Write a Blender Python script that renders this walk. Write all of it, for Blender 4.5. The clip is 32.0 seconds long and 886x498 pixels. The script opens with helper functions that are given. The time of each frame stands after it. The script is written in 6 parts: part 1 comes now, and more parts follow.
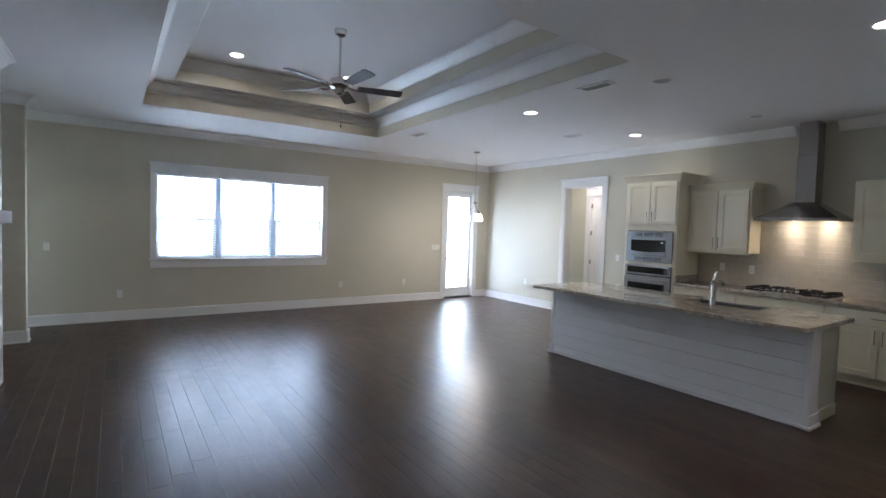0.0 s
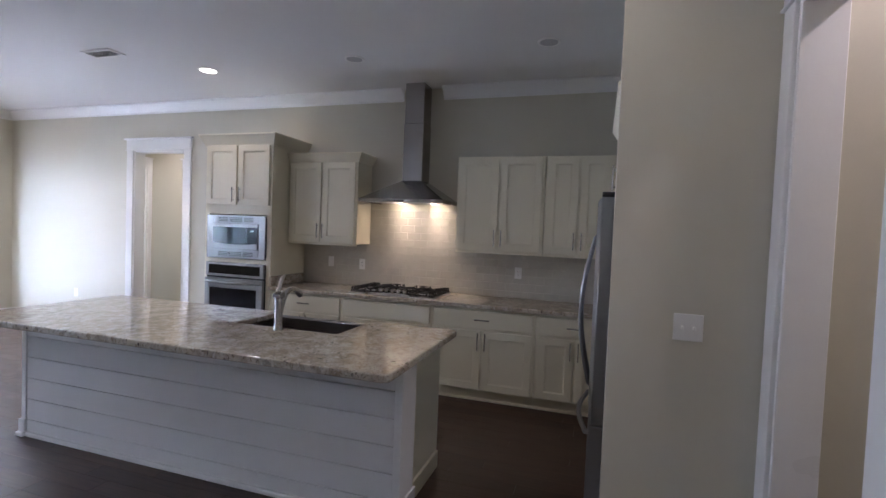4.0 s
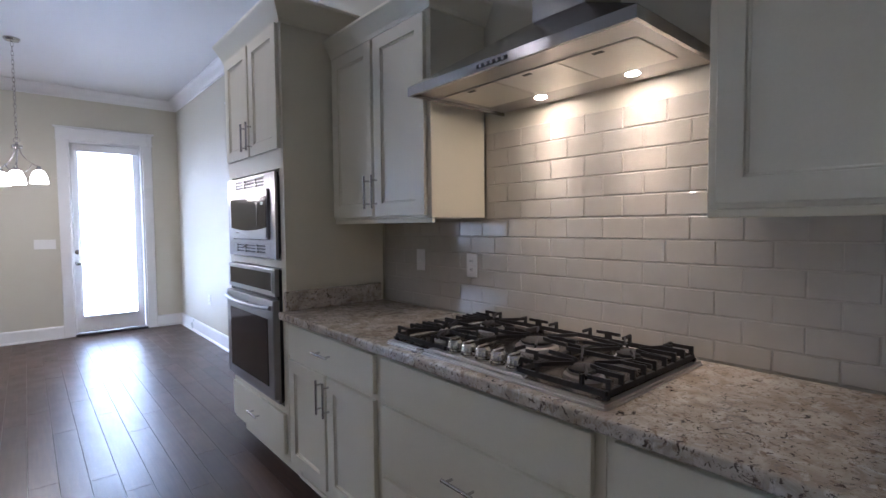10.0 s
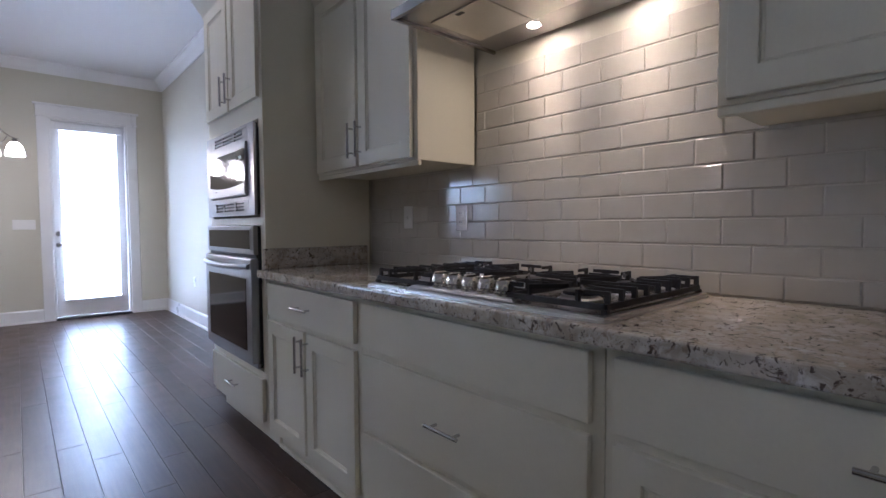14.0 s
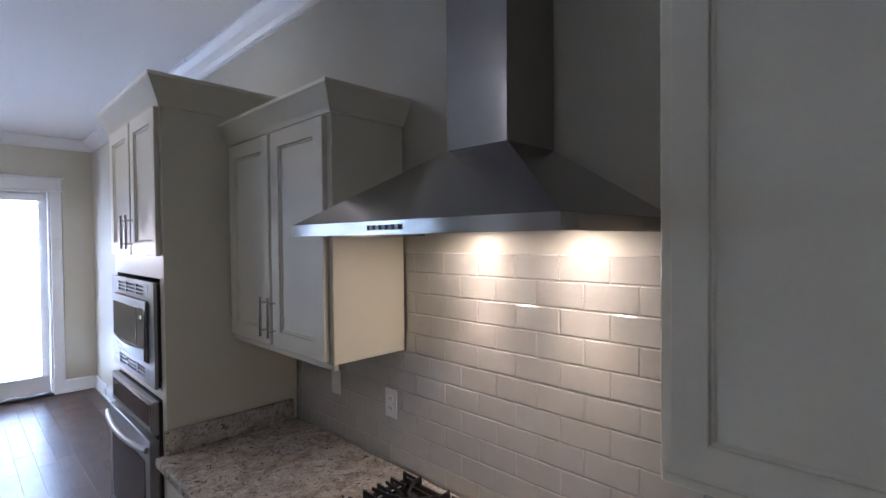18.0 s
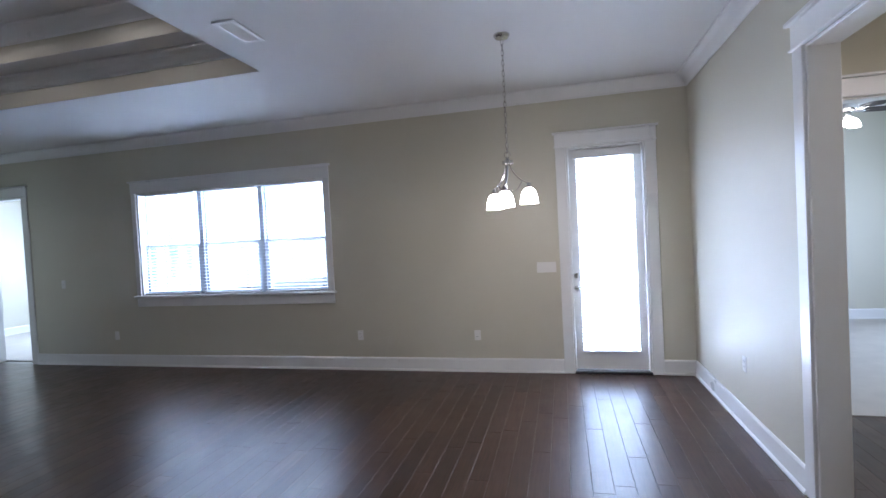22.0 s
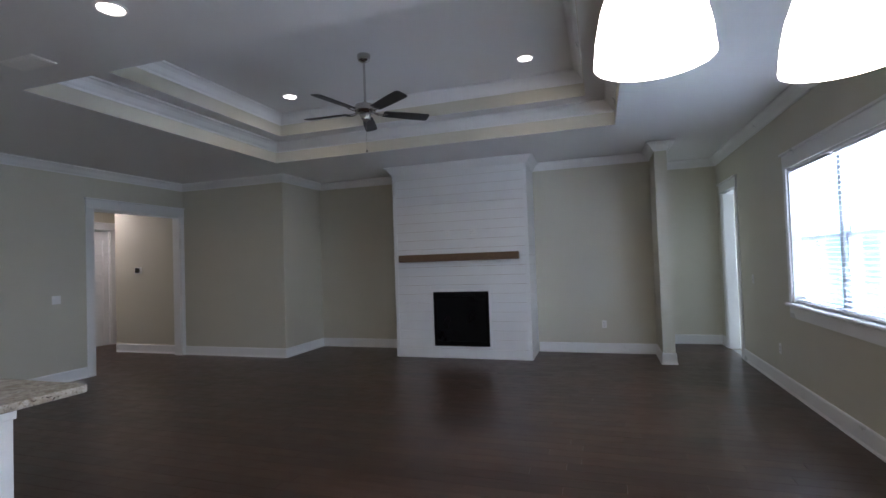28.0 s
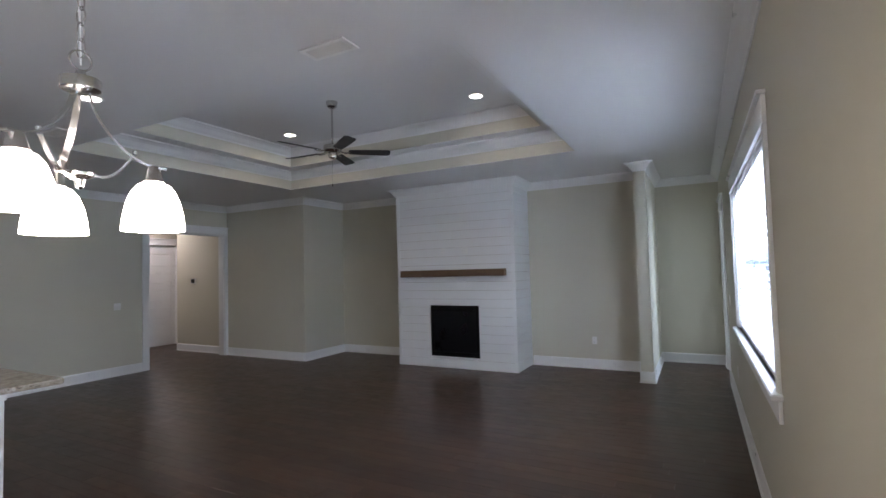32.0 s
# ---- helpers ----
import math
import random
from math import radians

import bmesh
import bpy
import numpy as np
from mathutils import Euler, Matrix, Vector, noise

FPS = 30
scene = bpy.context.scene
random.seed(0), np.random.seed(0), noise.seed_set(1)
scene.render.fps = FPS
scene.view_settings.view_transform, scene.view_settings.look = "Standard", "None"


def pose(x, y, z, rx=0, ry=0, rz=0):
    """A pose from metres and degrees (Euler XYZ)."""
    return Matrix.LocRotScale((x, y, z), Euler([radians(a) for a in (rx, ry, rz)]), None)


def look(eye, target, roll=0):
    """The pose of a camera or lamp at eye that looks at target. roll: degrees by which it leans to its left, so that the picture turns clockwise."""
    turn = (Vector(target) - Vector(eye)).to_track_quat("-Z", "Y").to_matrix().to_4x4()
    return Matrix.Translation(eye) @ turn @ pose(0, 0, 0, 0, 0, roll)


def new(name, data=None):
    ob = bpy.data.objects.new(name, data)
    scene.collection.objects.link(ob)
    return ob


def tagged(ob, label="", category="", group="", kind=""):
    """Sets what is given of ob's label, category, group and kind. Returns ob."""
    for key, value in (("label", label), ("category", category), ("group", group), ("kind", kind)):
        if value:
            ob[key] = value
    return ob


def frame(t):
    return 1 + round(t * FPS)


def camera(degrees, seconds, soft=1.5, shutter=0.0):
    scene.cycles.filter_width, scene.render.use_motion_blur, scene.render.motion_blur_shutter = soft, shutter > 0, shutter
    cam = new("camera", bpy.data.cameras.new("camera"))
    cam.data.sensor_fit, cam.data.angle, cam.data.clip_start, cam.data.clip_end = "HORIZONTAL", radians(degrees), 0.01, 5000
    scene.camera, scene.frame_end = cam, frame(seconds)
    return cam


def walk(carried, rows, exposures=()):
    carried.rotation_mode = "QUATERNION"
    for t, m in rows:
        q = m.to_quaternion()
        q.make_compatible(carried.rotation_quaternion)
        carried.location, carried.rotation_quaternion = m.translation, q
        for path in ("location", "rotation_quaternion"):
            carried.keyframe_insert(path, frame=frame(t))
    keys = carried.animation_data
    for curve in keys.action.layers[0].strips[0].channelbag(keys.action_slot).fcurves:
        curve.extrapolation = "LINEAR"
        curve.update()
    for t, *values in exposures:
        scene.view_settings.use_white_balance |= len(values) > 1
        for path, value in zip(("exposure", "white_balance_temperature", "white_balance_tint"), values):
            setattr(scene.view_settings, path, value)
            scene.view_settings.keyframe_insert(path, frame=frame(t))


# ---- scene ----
cam = camera(85.1, 32.0)
# seconds, x, y, z, yaw, pitch, roll
ROWS = [
    (0, 0.449, 0.365, 1.617, -34.23, -2.55, -1.79),
    (0.5, 0.668, 0.433, 1.609, -37.76, -2.68, -1.71),
    (1, 0.954, 0.530, 1.608, -42.86, -2.70, -1.86),
    (1.5, 1.254, 0.687, 1.598, -51.81, -2.40, -2.29),
    (2, 1.552, 0.769, 1.598, -60.04, -2.22, -2.35),
    (2.5, 1.881, 0.837, 1.593, -64.99, -2.12, -2.38),
    (3, 2.213, 0.917, 1.575, -67.77, -2.29, -2.36),
    (3.5, 2.569, 0.979, 1.568, -70.50, -2.14, -2.39),
    (4, 2.969, 0.979, 1.571, -72.03, -2.14, -2.26),
    (4.5, 3.360, 1.047, 1.540, -73.25, -2.12, -2.16),
    (6.5, 4.642, 1.208, 1.482, -58.77, -2.52, -0.89),
    (7, 4.906, 1.251, 1.492, -52.70, -2.80, -0.42),
    (7.5, 5.103, 1.340, 1.465, -46.02, -2.76, -0.12),
    (8, 5.305, 1.505, 1.463, -42.24, -3.04, 0.30),
    (8.5, 5.541, 1.630, 1.453, -41.53, -2.92, 0.34),
    (9, 5.823, 1.700, 1.454, -41.14, -2.84, 0.41),
    (9.5, 6.061, 1.774, 1.419, -40.93, -2.65, 0.30),
    (10, 6.251, 1.843, 1.354, -40.86, -2.75, 0.49),
    (10.5, 6.283, 1.821, 1.346, -40.96, -2.69, 0.45),
    (11, 6.289, 1.787, 1.338, -41.02, -2.73, 0.48),
    (11.5, 6.308, 1.799, 1.343, -41.01, -2.70, 0.48),
    (12, 6.329, 1.826, 1.291, -40.92, -2.79, 0.62),
    (12.5, 6.339, 1.843, 1.225, -41.01, -2.76, 0.51),
    (13, 6.356, 1.866, 1.152, -41.01, -2.89, 0.53),
    (13.5, 6.351, 1.892, 1.091, -41.35, -2.71, 0.36),
    (15.5, 6.373, 1.950, 1.455, -42.12, -2.93, 0.59),
    (16, 6.404, 1.963, 1.590, -43.14, -2.97, 0.57),
    (16.5, 6.496, 1.975, 1.690, -44.53, -3.00, 0.53),
    (17, 6.612, 1.963, 1.786, -44.82, -3.04, 0.58),
    (17.5, 6.649, 1.923, 1.835, -45.23, -2.02, 0.51),
    (18, 6.645, 1.995, 1.823, -45.48, -1.09, 0.56),
    (18.5, 6.658, 2.206, 1.800, -41.45, -1.28, 1.05),
    (19, 6.705, 2.398, 1.772, -31.00, -0.95, 1.63),
    (19.5, 6.813, 2.622, 1.757, -22.30, -1.33, 2.14),
    (20, 6.802, 2.862, 1.724, -16.20, -1.53, 2.14),
    (20.5, 6.696, 3.166, 1.701, -13.37, -2.05, 2.25),
    (21, 6.667, 3.453, 1.636, -8.07, -2.07, 2.43),
    (21.5, 6.721, 3.771, 1.630, 6.64, -1.87, 2.95),
    (22, 6.605, 4.008, 1.571, 13.83, -1.54, 2.99),
    (22.5, 6.527, 4.237, 1.504, 20.53, -0.94, 3.19),
    (23, 6.539, 4.507, 1.505, 27.52, -0.78, 3.24),
    (23.5, 6.521, 4.787, 1.484, 34.91, -0.45, 3.33),
    (24, 6.534, 5.073, 1.450, 41.52, 0.06, 3.16),
    (24.5, 6.600, 5.387, 1.486, 48.46, 0.13, 3.08),
    (26.5, 6.766, 6.636, 1.484, 72.02, 0.80, 2.54),
    (27, 6.784, 6.964, 1.483, 78.33, 0.71, 2.51),
    (27.5, 6.768, 7.254, 1.504, 92.21, 1.10, 2.28),
    (28, 6.860, 7.550, 1.517, 108.16, 1.55, 1.95),
    (28.5, 6.841, 7.881, 1.523, 112.89, 1.45, 1.78),
    (29, 6.835, 8.166, 1.531, 115.70, 1.51, 1.64),
    (29.5, 6.886, 8.453, 1.605, 116.58, 1.12, 1.85),
    (30, 6.885, 8.686, 1.657, 117.51, 3.82, 1.75),
    (30.5, 6.824, 8.830, 1.691, 117.69, 11.54, 1.92),
    (31, 6.772, 8.953, 1.686, 117.55, 11.52, 1.79),
    (31.5, 6.795, 9.036, 1.661, 117.59, 6.59, 1.65),
    (32, 6.834, 9.072, 1.641, 117.82, 2.52, 1.55),

]
EXPOSURES = [(0.0, 2.25, 5950, 17), (1.0, 2.25, 6000, 18), (2.0, 2.25, 6050, 20), (4.0, 2.35, 5900, 25), (7.0, 2.4, 5650, 24), (9.0, 2.25, 5550, 24), (12.0, 1.95, 5400, 25), (17.0, 2.05, 5400, 25), (21.0, 1.95, 5550, 22), (23.0, 1.55, 5700, 21), (24.5, 1.38, 5850, 20), (28.0, 1.78, 6050, 20), (30.0, 1.77, 6050, 20), (32.0, 1.95, 6250, 20)]
walk(cam, [(t, pose(x, y, z, 90 + pitch, roll, yaw)) for t, x, y, z, yaw, pitch, roll in ROWS], EXPOSURES)

# ---------------------------------------------------------------- world and lights
CEIL = 3.09          # main ceiling
LEDGE = 3.38         # ledge of the tray
TOP = 3.67           # top of the tray
XE, YN, YS = 7.90, 9.42, 0.30

world = bpy.data.worlds.new("sky")
scene.world = world
world.use_nodes = True
wn = world.node_tree.nodes
sky = wn.new("ShaderNodeTexSky")
sky.sky_type = "NISHITA"
sky.sun_disc = False
sky.sun_elevation = radians(48)
sky.sun_rotation = radians(200)
wn["Background"].inputs[1].default_value = 0.10
world.node_tree.links.new(sky.outputs[0], wn["Background"].inputs[0])

sun = bpy.data.lights.new("sun", "SUN")
sun.energy, sun.angle, sun.color = 3.0, radians(0.5), (1.0, 0.96, 0.9)
sun_ob = new("sun", sun)
sun_ob.matrix_world = look((0, -10, 12), (3, 0, 0))


def area(name, eye, target, w, h, watts, colour):
    """A window's sky light: a rectangular lamp at eye that faces target."""
    li = bpy.data.lights.new(name, "AREA")
    li.shape, li.size, li.size_y, li.energy, li.color = "RECTANGLE", w, h, watts, colour
    ob = new(name, li)
    ob.matrix_world = look(eye, target)
    return ob


DAY = (0.67, 0.835, 1.0)
area("window_sky", (2.4, YN + 0.85, 1.66), (2.4, 0, 1.66), 3.3, 1.9, 7, DAY)
area("ground_bounce", (2.4, YN + 1.30, 0.0), (2.4, YN + 0.55, 3.0), 3.8, 2.0, 620, DAY)
area("east_sky", (3.4, YN + 2.1, 2.1), (-0.4, 5.4, 1.2), 2.6, 2.4, 36, DAY)
area("west_sky", (1.7, YN + 2.1, 2.1), (7.9, 7.4, 1.3), 2.6, 2.4, 20, DAY)
area("door_sky", (7.09, YN + 0.55, 1.3), (7.09, 0, 1.3), 0.8, 2.3, 18, DAY)
area("door_bounce", (7.09, YN + 0.95, 0.0), (7.05, YN + 0.2, 3.0), 1.3, 1.3, 165, DAY)
# lamps added at unseen bedroom windows so both rooms look daylit
area("bedroom_fill", (-2.6, 12.35, 1.6), (-2.6, 9, 1.3), 1.8, 1.5, 42, DAY)
area("bedroom_fill", (11.85, 10.4, 1.6), (9, 10.2, 1.4), 1.8, 1.5, 24, DAY)


def spot(name, x, y, z, watts, degrees, colour=(1.0, 0.83, 0.62), blend=0.6, size=0.04):
    li = bpy.data.lights.new(name, "SPOT")
    li.energy, li.spot_size, li.spot_blend, li.color, li.shadow_soft_size = watts, radians(degrees), blend, colour, size
    ob = new(name, li)
    ob.location = (x, y, z)
    return ob


# lit recessed lamps, hood lamps
DOWN_ON = [(4.77, 4.84, CEIL), (6.90, 4.80, CEIL), (4.77, 1.45, CEIL),
           (1.70, 6.86, TOP), (3.16, 6.86, TOP), (1.70, 3.90, TOP)]
DOWN_OFF = [(4.80, 3.10, CEIL), (6.91, 3.16, CEIL), (6.88, 1.43, CEIL)]
for x, y, z in DOWN_ON:
    spot("downlight_lamp", x, y, z - 0.02, 3.4, 168, (1.0, 0.90, 0.77))
# fill lamps added to brighten pantry, vestibule and hall; no source in view
spot("pantry_fill", 4.85, -0.45, CEIL - 0.02, 9.0, 160, (1.0, 0.88, 0.84))
spot("vestibule_fill", 8.65, 7.0, CEIL - 0.02, 18.0, 160, (1.0, 0.90, 0.80))
spot("hall_fill", 0.45, -1.75, CEIL - 0.02, 20.0, 165, (1.0, 0.90, 0.86))
HOOD_LAMPS = [(7.785, 3.030), (7.785, 2.655)]
for x, y in HOOD_LAMPS:
    spot("hood_lamp", x, y, 1.834, 0.42, 116, (1.0, 0.79, 0.54), 1.0, 0.02)
    spot("hood_lamp_beam", x, y, 1.833, 2.9, 66, (1.0, 0.79, 0.54), 1.0, 0.015)

# ---------------------------------------------------------------- materials


def material(name, base, rough=0.5, metal=0.0, var=0.06, scale=6.0, fine=60.0, bump=0.05, spec=0.5, stretch=(1, 1, 1), coat=0.0):
    """A painted or plain surface: colour varied at two scales, roughness varied, fine relief."""
    m = bpy.data.materials.new(name)
    m.use_nodes = True
    nt = m.node_tree
    n, l = nt.nodes, nt.links
    p = n["Principled BSDF"]
    geo = n.new("ShaderNodeNewGeometry")
    mp = n.new("ShaderNodeMapping")
    mp.inputs["Scale"].default_value = stretch
    l.new(geo.outputs["Position"], mp.inputs[0])
    big, small = n.new("ShaderNodeTexNoise"), n.new("ShaderNodeTexNoise")
    big.inputs["Scale"].default_value, small.inputs["Scale"].default_value = scale, fine
    big.inputs["Detail"].default_value, small.inputs["Detail"].default_value = 3, 4
    for t in (big, small):
        l.new(mp.outputs[0], t.inputs[0])
    add = n.new("ShaderNodeMath")
    add.operation = "ADD"
    l.new(big.outputs[0], add.inputs[0])
    l.new(small.outputs[0], add.inputs[1])
    rmp = n.new("ShaderNodeMapRange")
    rmp.inputs[1].default_value, rmp.inputs[2].default_value = 0.6, 1.4
    rmp.inputs[3].default_value, rmp.inputs[4].default_value = 1 - var, 1 + var
    l.new(add.outputs[0], rmp.inputs[0])
    mul = n.new("ShaderNodeMix")
    mul.data_type, mul.blend_type = "RGBA", "MULTIPLY"
    mul.inputs["Factor"].default_value = 1
    mul.inputs[6].default_value = (*base, 1)
    l.new(rmp.outputs[0], mul.inputs[7])
    l.new(mul.outputs[2], p.inputs["Base Color"])
    rr = n.new("ShaderNodeMapRange")
    rr.inputs[1].default_value, rr.inputs[2].default_value = 0.3, 0.7
    rr.inputs[3].default_value, rr.inputs[4].default_value = rough * 0.88, min(1, rough * 1.12)
    l.new(big.outputs[0], rr.inputs[0])
    l.new(rr.outputs[0], p.inputs["Roughness"])
    p.inputs["Metallic"].default_value = metal
    p.inputs["Specular IOR Level"].default_value = spec
    p.inputs["Coat Weight"].default_value = coat
    if bump:
        b = n.new("ShaderNodeBump")
        b.inputs["Strength"].default_value, b.inputs["Distance"].default_value = bump, 0.002
        l.new(small.outputs[0], b.inputs["Height"])
        l.new(b.outputs[0], p.inputs["Normal"])
    return m


def wood_floor():
    m = bpy.data.materials.new("dark_hardwood")
    m.use_nodes = True
    nt = m.node_tree
    n, l = nt.nodes, nt.links
    p = n["Principled BSDF"]
    geo, info = n.new("ShaderNodeNewGeometry"), n.new("ShaderNodeObjectInfo")
    rnd = n.new("ShaderNodeMath")
    rnd.operation = "ADD"
    l.new(geo.outputs["Random Per Island"], rnd.inputs[0])
    l.new(info.outputs["Random"], rnd.inputs[1])
    fr = n.new("ShaderNodeMath")
    fr.operation = "FRACT"
    l.new(rnd.outputs[0], fr.inputs[0])
    shift = n.new("ShaderNodeVectorMath")
    shift.operation = "MULTIPLY_ADD"
    shift.inputs[1].default_value = (17, 3, 11)
    l.new(fr.outputs[0], shift.inputs[0])
    l.new(geo.outputs["Position"], shift.inputs[2])
    mp = n.new("ShaderNodeMapping")
    mp.inputs["Scale"].default_value = (22, 1.3, 1)
    l.new(shift.outputs[0], mp.inputs[0])
    grain, blot = n.new("ShaderNodeTexNoise"), n.new("ShaderNodeTexNoise")
    grain.inputs["Scale"].default_value, grain.inputs["Detail"].default_value = 3.0, 6
    blot.inputs["Scale"].default_value, blot.inputs["Detail"].default_value = 6.0, 3
    l.new(mp.outputs[0], grain.inputs[0])
    l.new(shift.outputs[0], blot.inputs[0])
    ramp = n.new("ShaderNodeValToRGB")
    e = ramp.color_ramp.elements
    e[0].position, e[0].color = 0.24, (0.034, 0.0176, 0.0113, 1)
    e[1].position, e[1].color = 0.80, (0.080, 0.0418, 0.0264, 1)
    l.new(grain.outputs[0], ramp.inputs[0])
    tone = n.new("ShaderNodeMapRange")
    tone.inputs[3].default_value, tone.inputs[4].default_value = 0.72, 1.28
    l.new(fr.outputs[0], tone.inputs[0])
    mul = n.new("ShaderNodeMix")
    mul.data_type, mul.blend_type = "RGBA", "MULTIPLY"
    mul.inputs["Factor"].default_value = 1
    l.new(ramp.outputs[0], mul.inputs[6])
    l.new(tone.outputs[0], mul.inputs[7])
    l.new(mul.outputs[2], p.inputs["Base Color"])
    rr = n.new("ShaderNodeMapRange")
    rr.inputs[1].default_value, rr.inputs[2].default_value = 0.3, 0.7
    rr.inputs[3].default_value, rr.inputs[4].default_value = 0.28, 0.36
    l.new(blot.outputs[0], rr.inputs[0])
    l.new(rr.outputs[0], p.inputs["Roughness"])
    p.inputs["Specular IOR Level"].default_value = 0.36
    b = n.new("ShaderNodeBump")
    b.inputs["Strength"].default_value, b.inputs["Distance"].default_value = 0.24, 0.002
    both = n.new("ShaderNodeMath")
    both.operation = "MULTIPLY_ADD"
    both.inputs[1].default_value = 0.35
    l.new(grain.outputs[0], both.inputs[0])
    l.new(blot.outputs[0], both.inputs[2])
    l.new(both.outputs[0], b.inputs["Height"])
    l.new(b.outputs[0], p.inputs["Normal"])
    return m


def granite_stone():
    m = bpy.data.materials.new("granite")
    m.use_nodes = True
    nt = m.node_tree
    n, l = nt.nodes, nt.links
    p = n["Principled BSDF"]
    geo = n.new("ShaderNodeNewGeometry")

    def noise_at(scale, detail, lo, hi, rough=0.6, dist=0.0):
        t = n.new("ShaderNodeTexNoise")
        t.inputs["Scale"].default_value, t.inputs["Detail"].default_value = scale, detail
        t.inputs["Roughness"].default_value, t.inputs["Distortion"].default_value = rough, dist
        l.new(geo.outputs["Position"], t.inputs[0])
        r = n.new("ShaderNodeMapRange")
        r.inputs[1].default_value, r.inputs[2].default_value = lo, hi
        l.new(t.outputs[0], r.inputs[0])
        return r.outputs[0]

    def over(colour_a, colour_b, fac):
        mx = n.new("ShaderNodeMix")
        mx.data_type = "RGBA"
        for sock, c in ((mx.inputs[6], colour_a), (mx.inputs[7], colour_b)):
            if isinstance(c, tuple):
                sock.default_value = (*c, 1)
            else:
                l.new(c, sock)
        l.new(fac, mx.inputs["Factor"])
        return mx.outputs[2]
    c = over((0.60, 0.545, 0.465), (0.37, 0.315, 0.245), noise_at(9, 6, 0.40, 0.62, 0.65, 0.8))
    c = over(c, (0.66, 0.625, 0.57), noise_at(22, 5, 0.54, 0.66, 0.65, 0.6))
    c = over(c, (0.30, 0.27, 0.245), noise_at(17, 6, 0.56, 0.66, 0.7, 1.2))
    c = over(c, (0.29, 0.225, 0.17), noise_at(42, 5, 0.565, 0.64, 0.65, 0.9))
    c = over(c, (0.085, 0.066, 0.058), noise_at(34, 5, 0.605, 0.645, 0.62, 1.3))
    c = over(c, (0.12, 0.095, 0.080), noise_at(95, 3, 0.61, 0.67, 0.55, 0.6))
    l.new(c, p.inputs["Base Color"])
    p.inputs["Roughness"].default_value = 0.035
    p.inputs["Specular IOR Level"].default_value = 0.8
    return m


def emitter(name, colour, strength):
    m = bpy.data.materials.new(name)
    m.use_nodes = True
    p = m.node_tree.nodes["Principled BSDF"]
    p.inputs["Base Color"].default_value = (0.8, 0.8, 0.8, 1)
    p.inputs["Emission Color"].default_value = (*colour, 1)
    p.inputs["Emission Strength"].default_value = strength
    return m


def glass_pane(name, tint=(1, 1, 1), rough=0.0):
    m = bpy.data.materials.new(name)
    m.use_nodes = True
    p = m.node_tree.nodes["Principled BSDF"]
    p.inputs["Base Color"].default_value = (*tint, 1)
    p.inputs["Transmission Weight"].default_value = 1
    p.inputs["Roughness"].default_value = rough
    p.inputs["IOR"].default_value = 1.45
    return m


PAINT = material("beige_wall_paint", (0.595, 0.568, 0.468), 0.55, var=0.025, scale=1.2, fine=220, bump=0.12)
WHITE = material("white_ceiling_paint", (0.74, 0.735, 0.72), 0.75, var=0.02, scale=0.9, fine=160, bump=0.12)
TRIM = material("white_trim_paint", (0.80, 0.80, 0.79), 0.31, var=0.015, scale=3, fine=90, bump=0.008)
CREAM = material("cream_cabinet_paint", (0.775, 0.731, 0.582), 0.36, var=0.025, scale=4, fine=120, bump=0.03)
SHIP = material("white_shiplap_paint", (0.78, 0.78, 0.77), 0.42, var=0.03, scale=3, fine=110, bump=0.06)
FLOORWOOD = wood_floor()
GRANITE = granite_stone()
STEEL = material("brushed_stainless_steel", (0.34, 0.33, 0.325), 0.31, 1.0, var=0.03, scale=3, fine=40, bump=0, stretch=(1, 1, 8))
STEEL_V = material("brushed_hood_steel", (0.40, 0.385, 0.375), 0.20, 1.0, var=0.03, scale=0.6, fine=40, bump=0, stretch=(6, 6, 1))
FILTER = material("brushed_filter_aluminium", (0.66, 0.64, 0.60), 0.5, 1.0, var=0.04, scale=6, fine=120, bump=0.05)
COOKSTEEL = material("polished_cooktop_steel", (0.62, 0.60, 0.57), 0.30, 1.0, var=0.03, scale=8, fine=90, bump=0.01)
for m in (STEEL_V,):
    p = m.node_tree.nodes["Principled BSDF"]
    tg = m.node_tree.nodes.new("ShaderNodeTangent")
    tg.direction_type, tg.axis = "RADIAL", "Z"
    m.node_tree.links.new(tg.outputs[0], p.inputs["Tangent"])
    p.inputs["Anisotropic"].default_value, p.inputs["Anisotropic Rotation"].default_value = 0.85, 0.25
# cooktop steel darkened: the reflection of the black grates is in its colour
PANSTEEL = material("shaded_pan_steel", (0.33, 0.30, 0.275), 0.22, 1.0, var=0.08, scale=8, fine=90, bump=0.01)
CHROME = material("polished_knob_chrome", (0.58, 0.56, 0.53), 0.14, 1.0, var=0.03, scale=20, fine=200, bump=0)
FRIDGE = material("brushed_refrigerator_steel", (0.36, 0.37, 0.39), 0.40, 1.0, var=0.03, scale=0.8, fine=40, bump=0)
NICKEL = material("brushed_nickel", (0.57, 0.555, 0.535), 0.24, 1.0, var=0.03, scale=20, fine=200, bump=0.02)
BLACKGLASS = material("black_oven_glass", (0.012, 0.012, 0.014), 0.06, var=0.1, scale=4, fine=50, bump=0)
PANELGREY = material("dark_grey_panel", (0.05, 0.05, 0.055), 0.25, var=0.05, scale=10, fine=90, bump=0)
IRON = material("black_cast_iron", (0.012, 0.011, 0.011), 0.62, var=0.2, scale=12, fine=180, bump=0.25)
DARK = material("dark_plastic", (0.02, 0.02, 0.022), 0.45, var=0.1, scale=10, fine=90, bump=0.05)
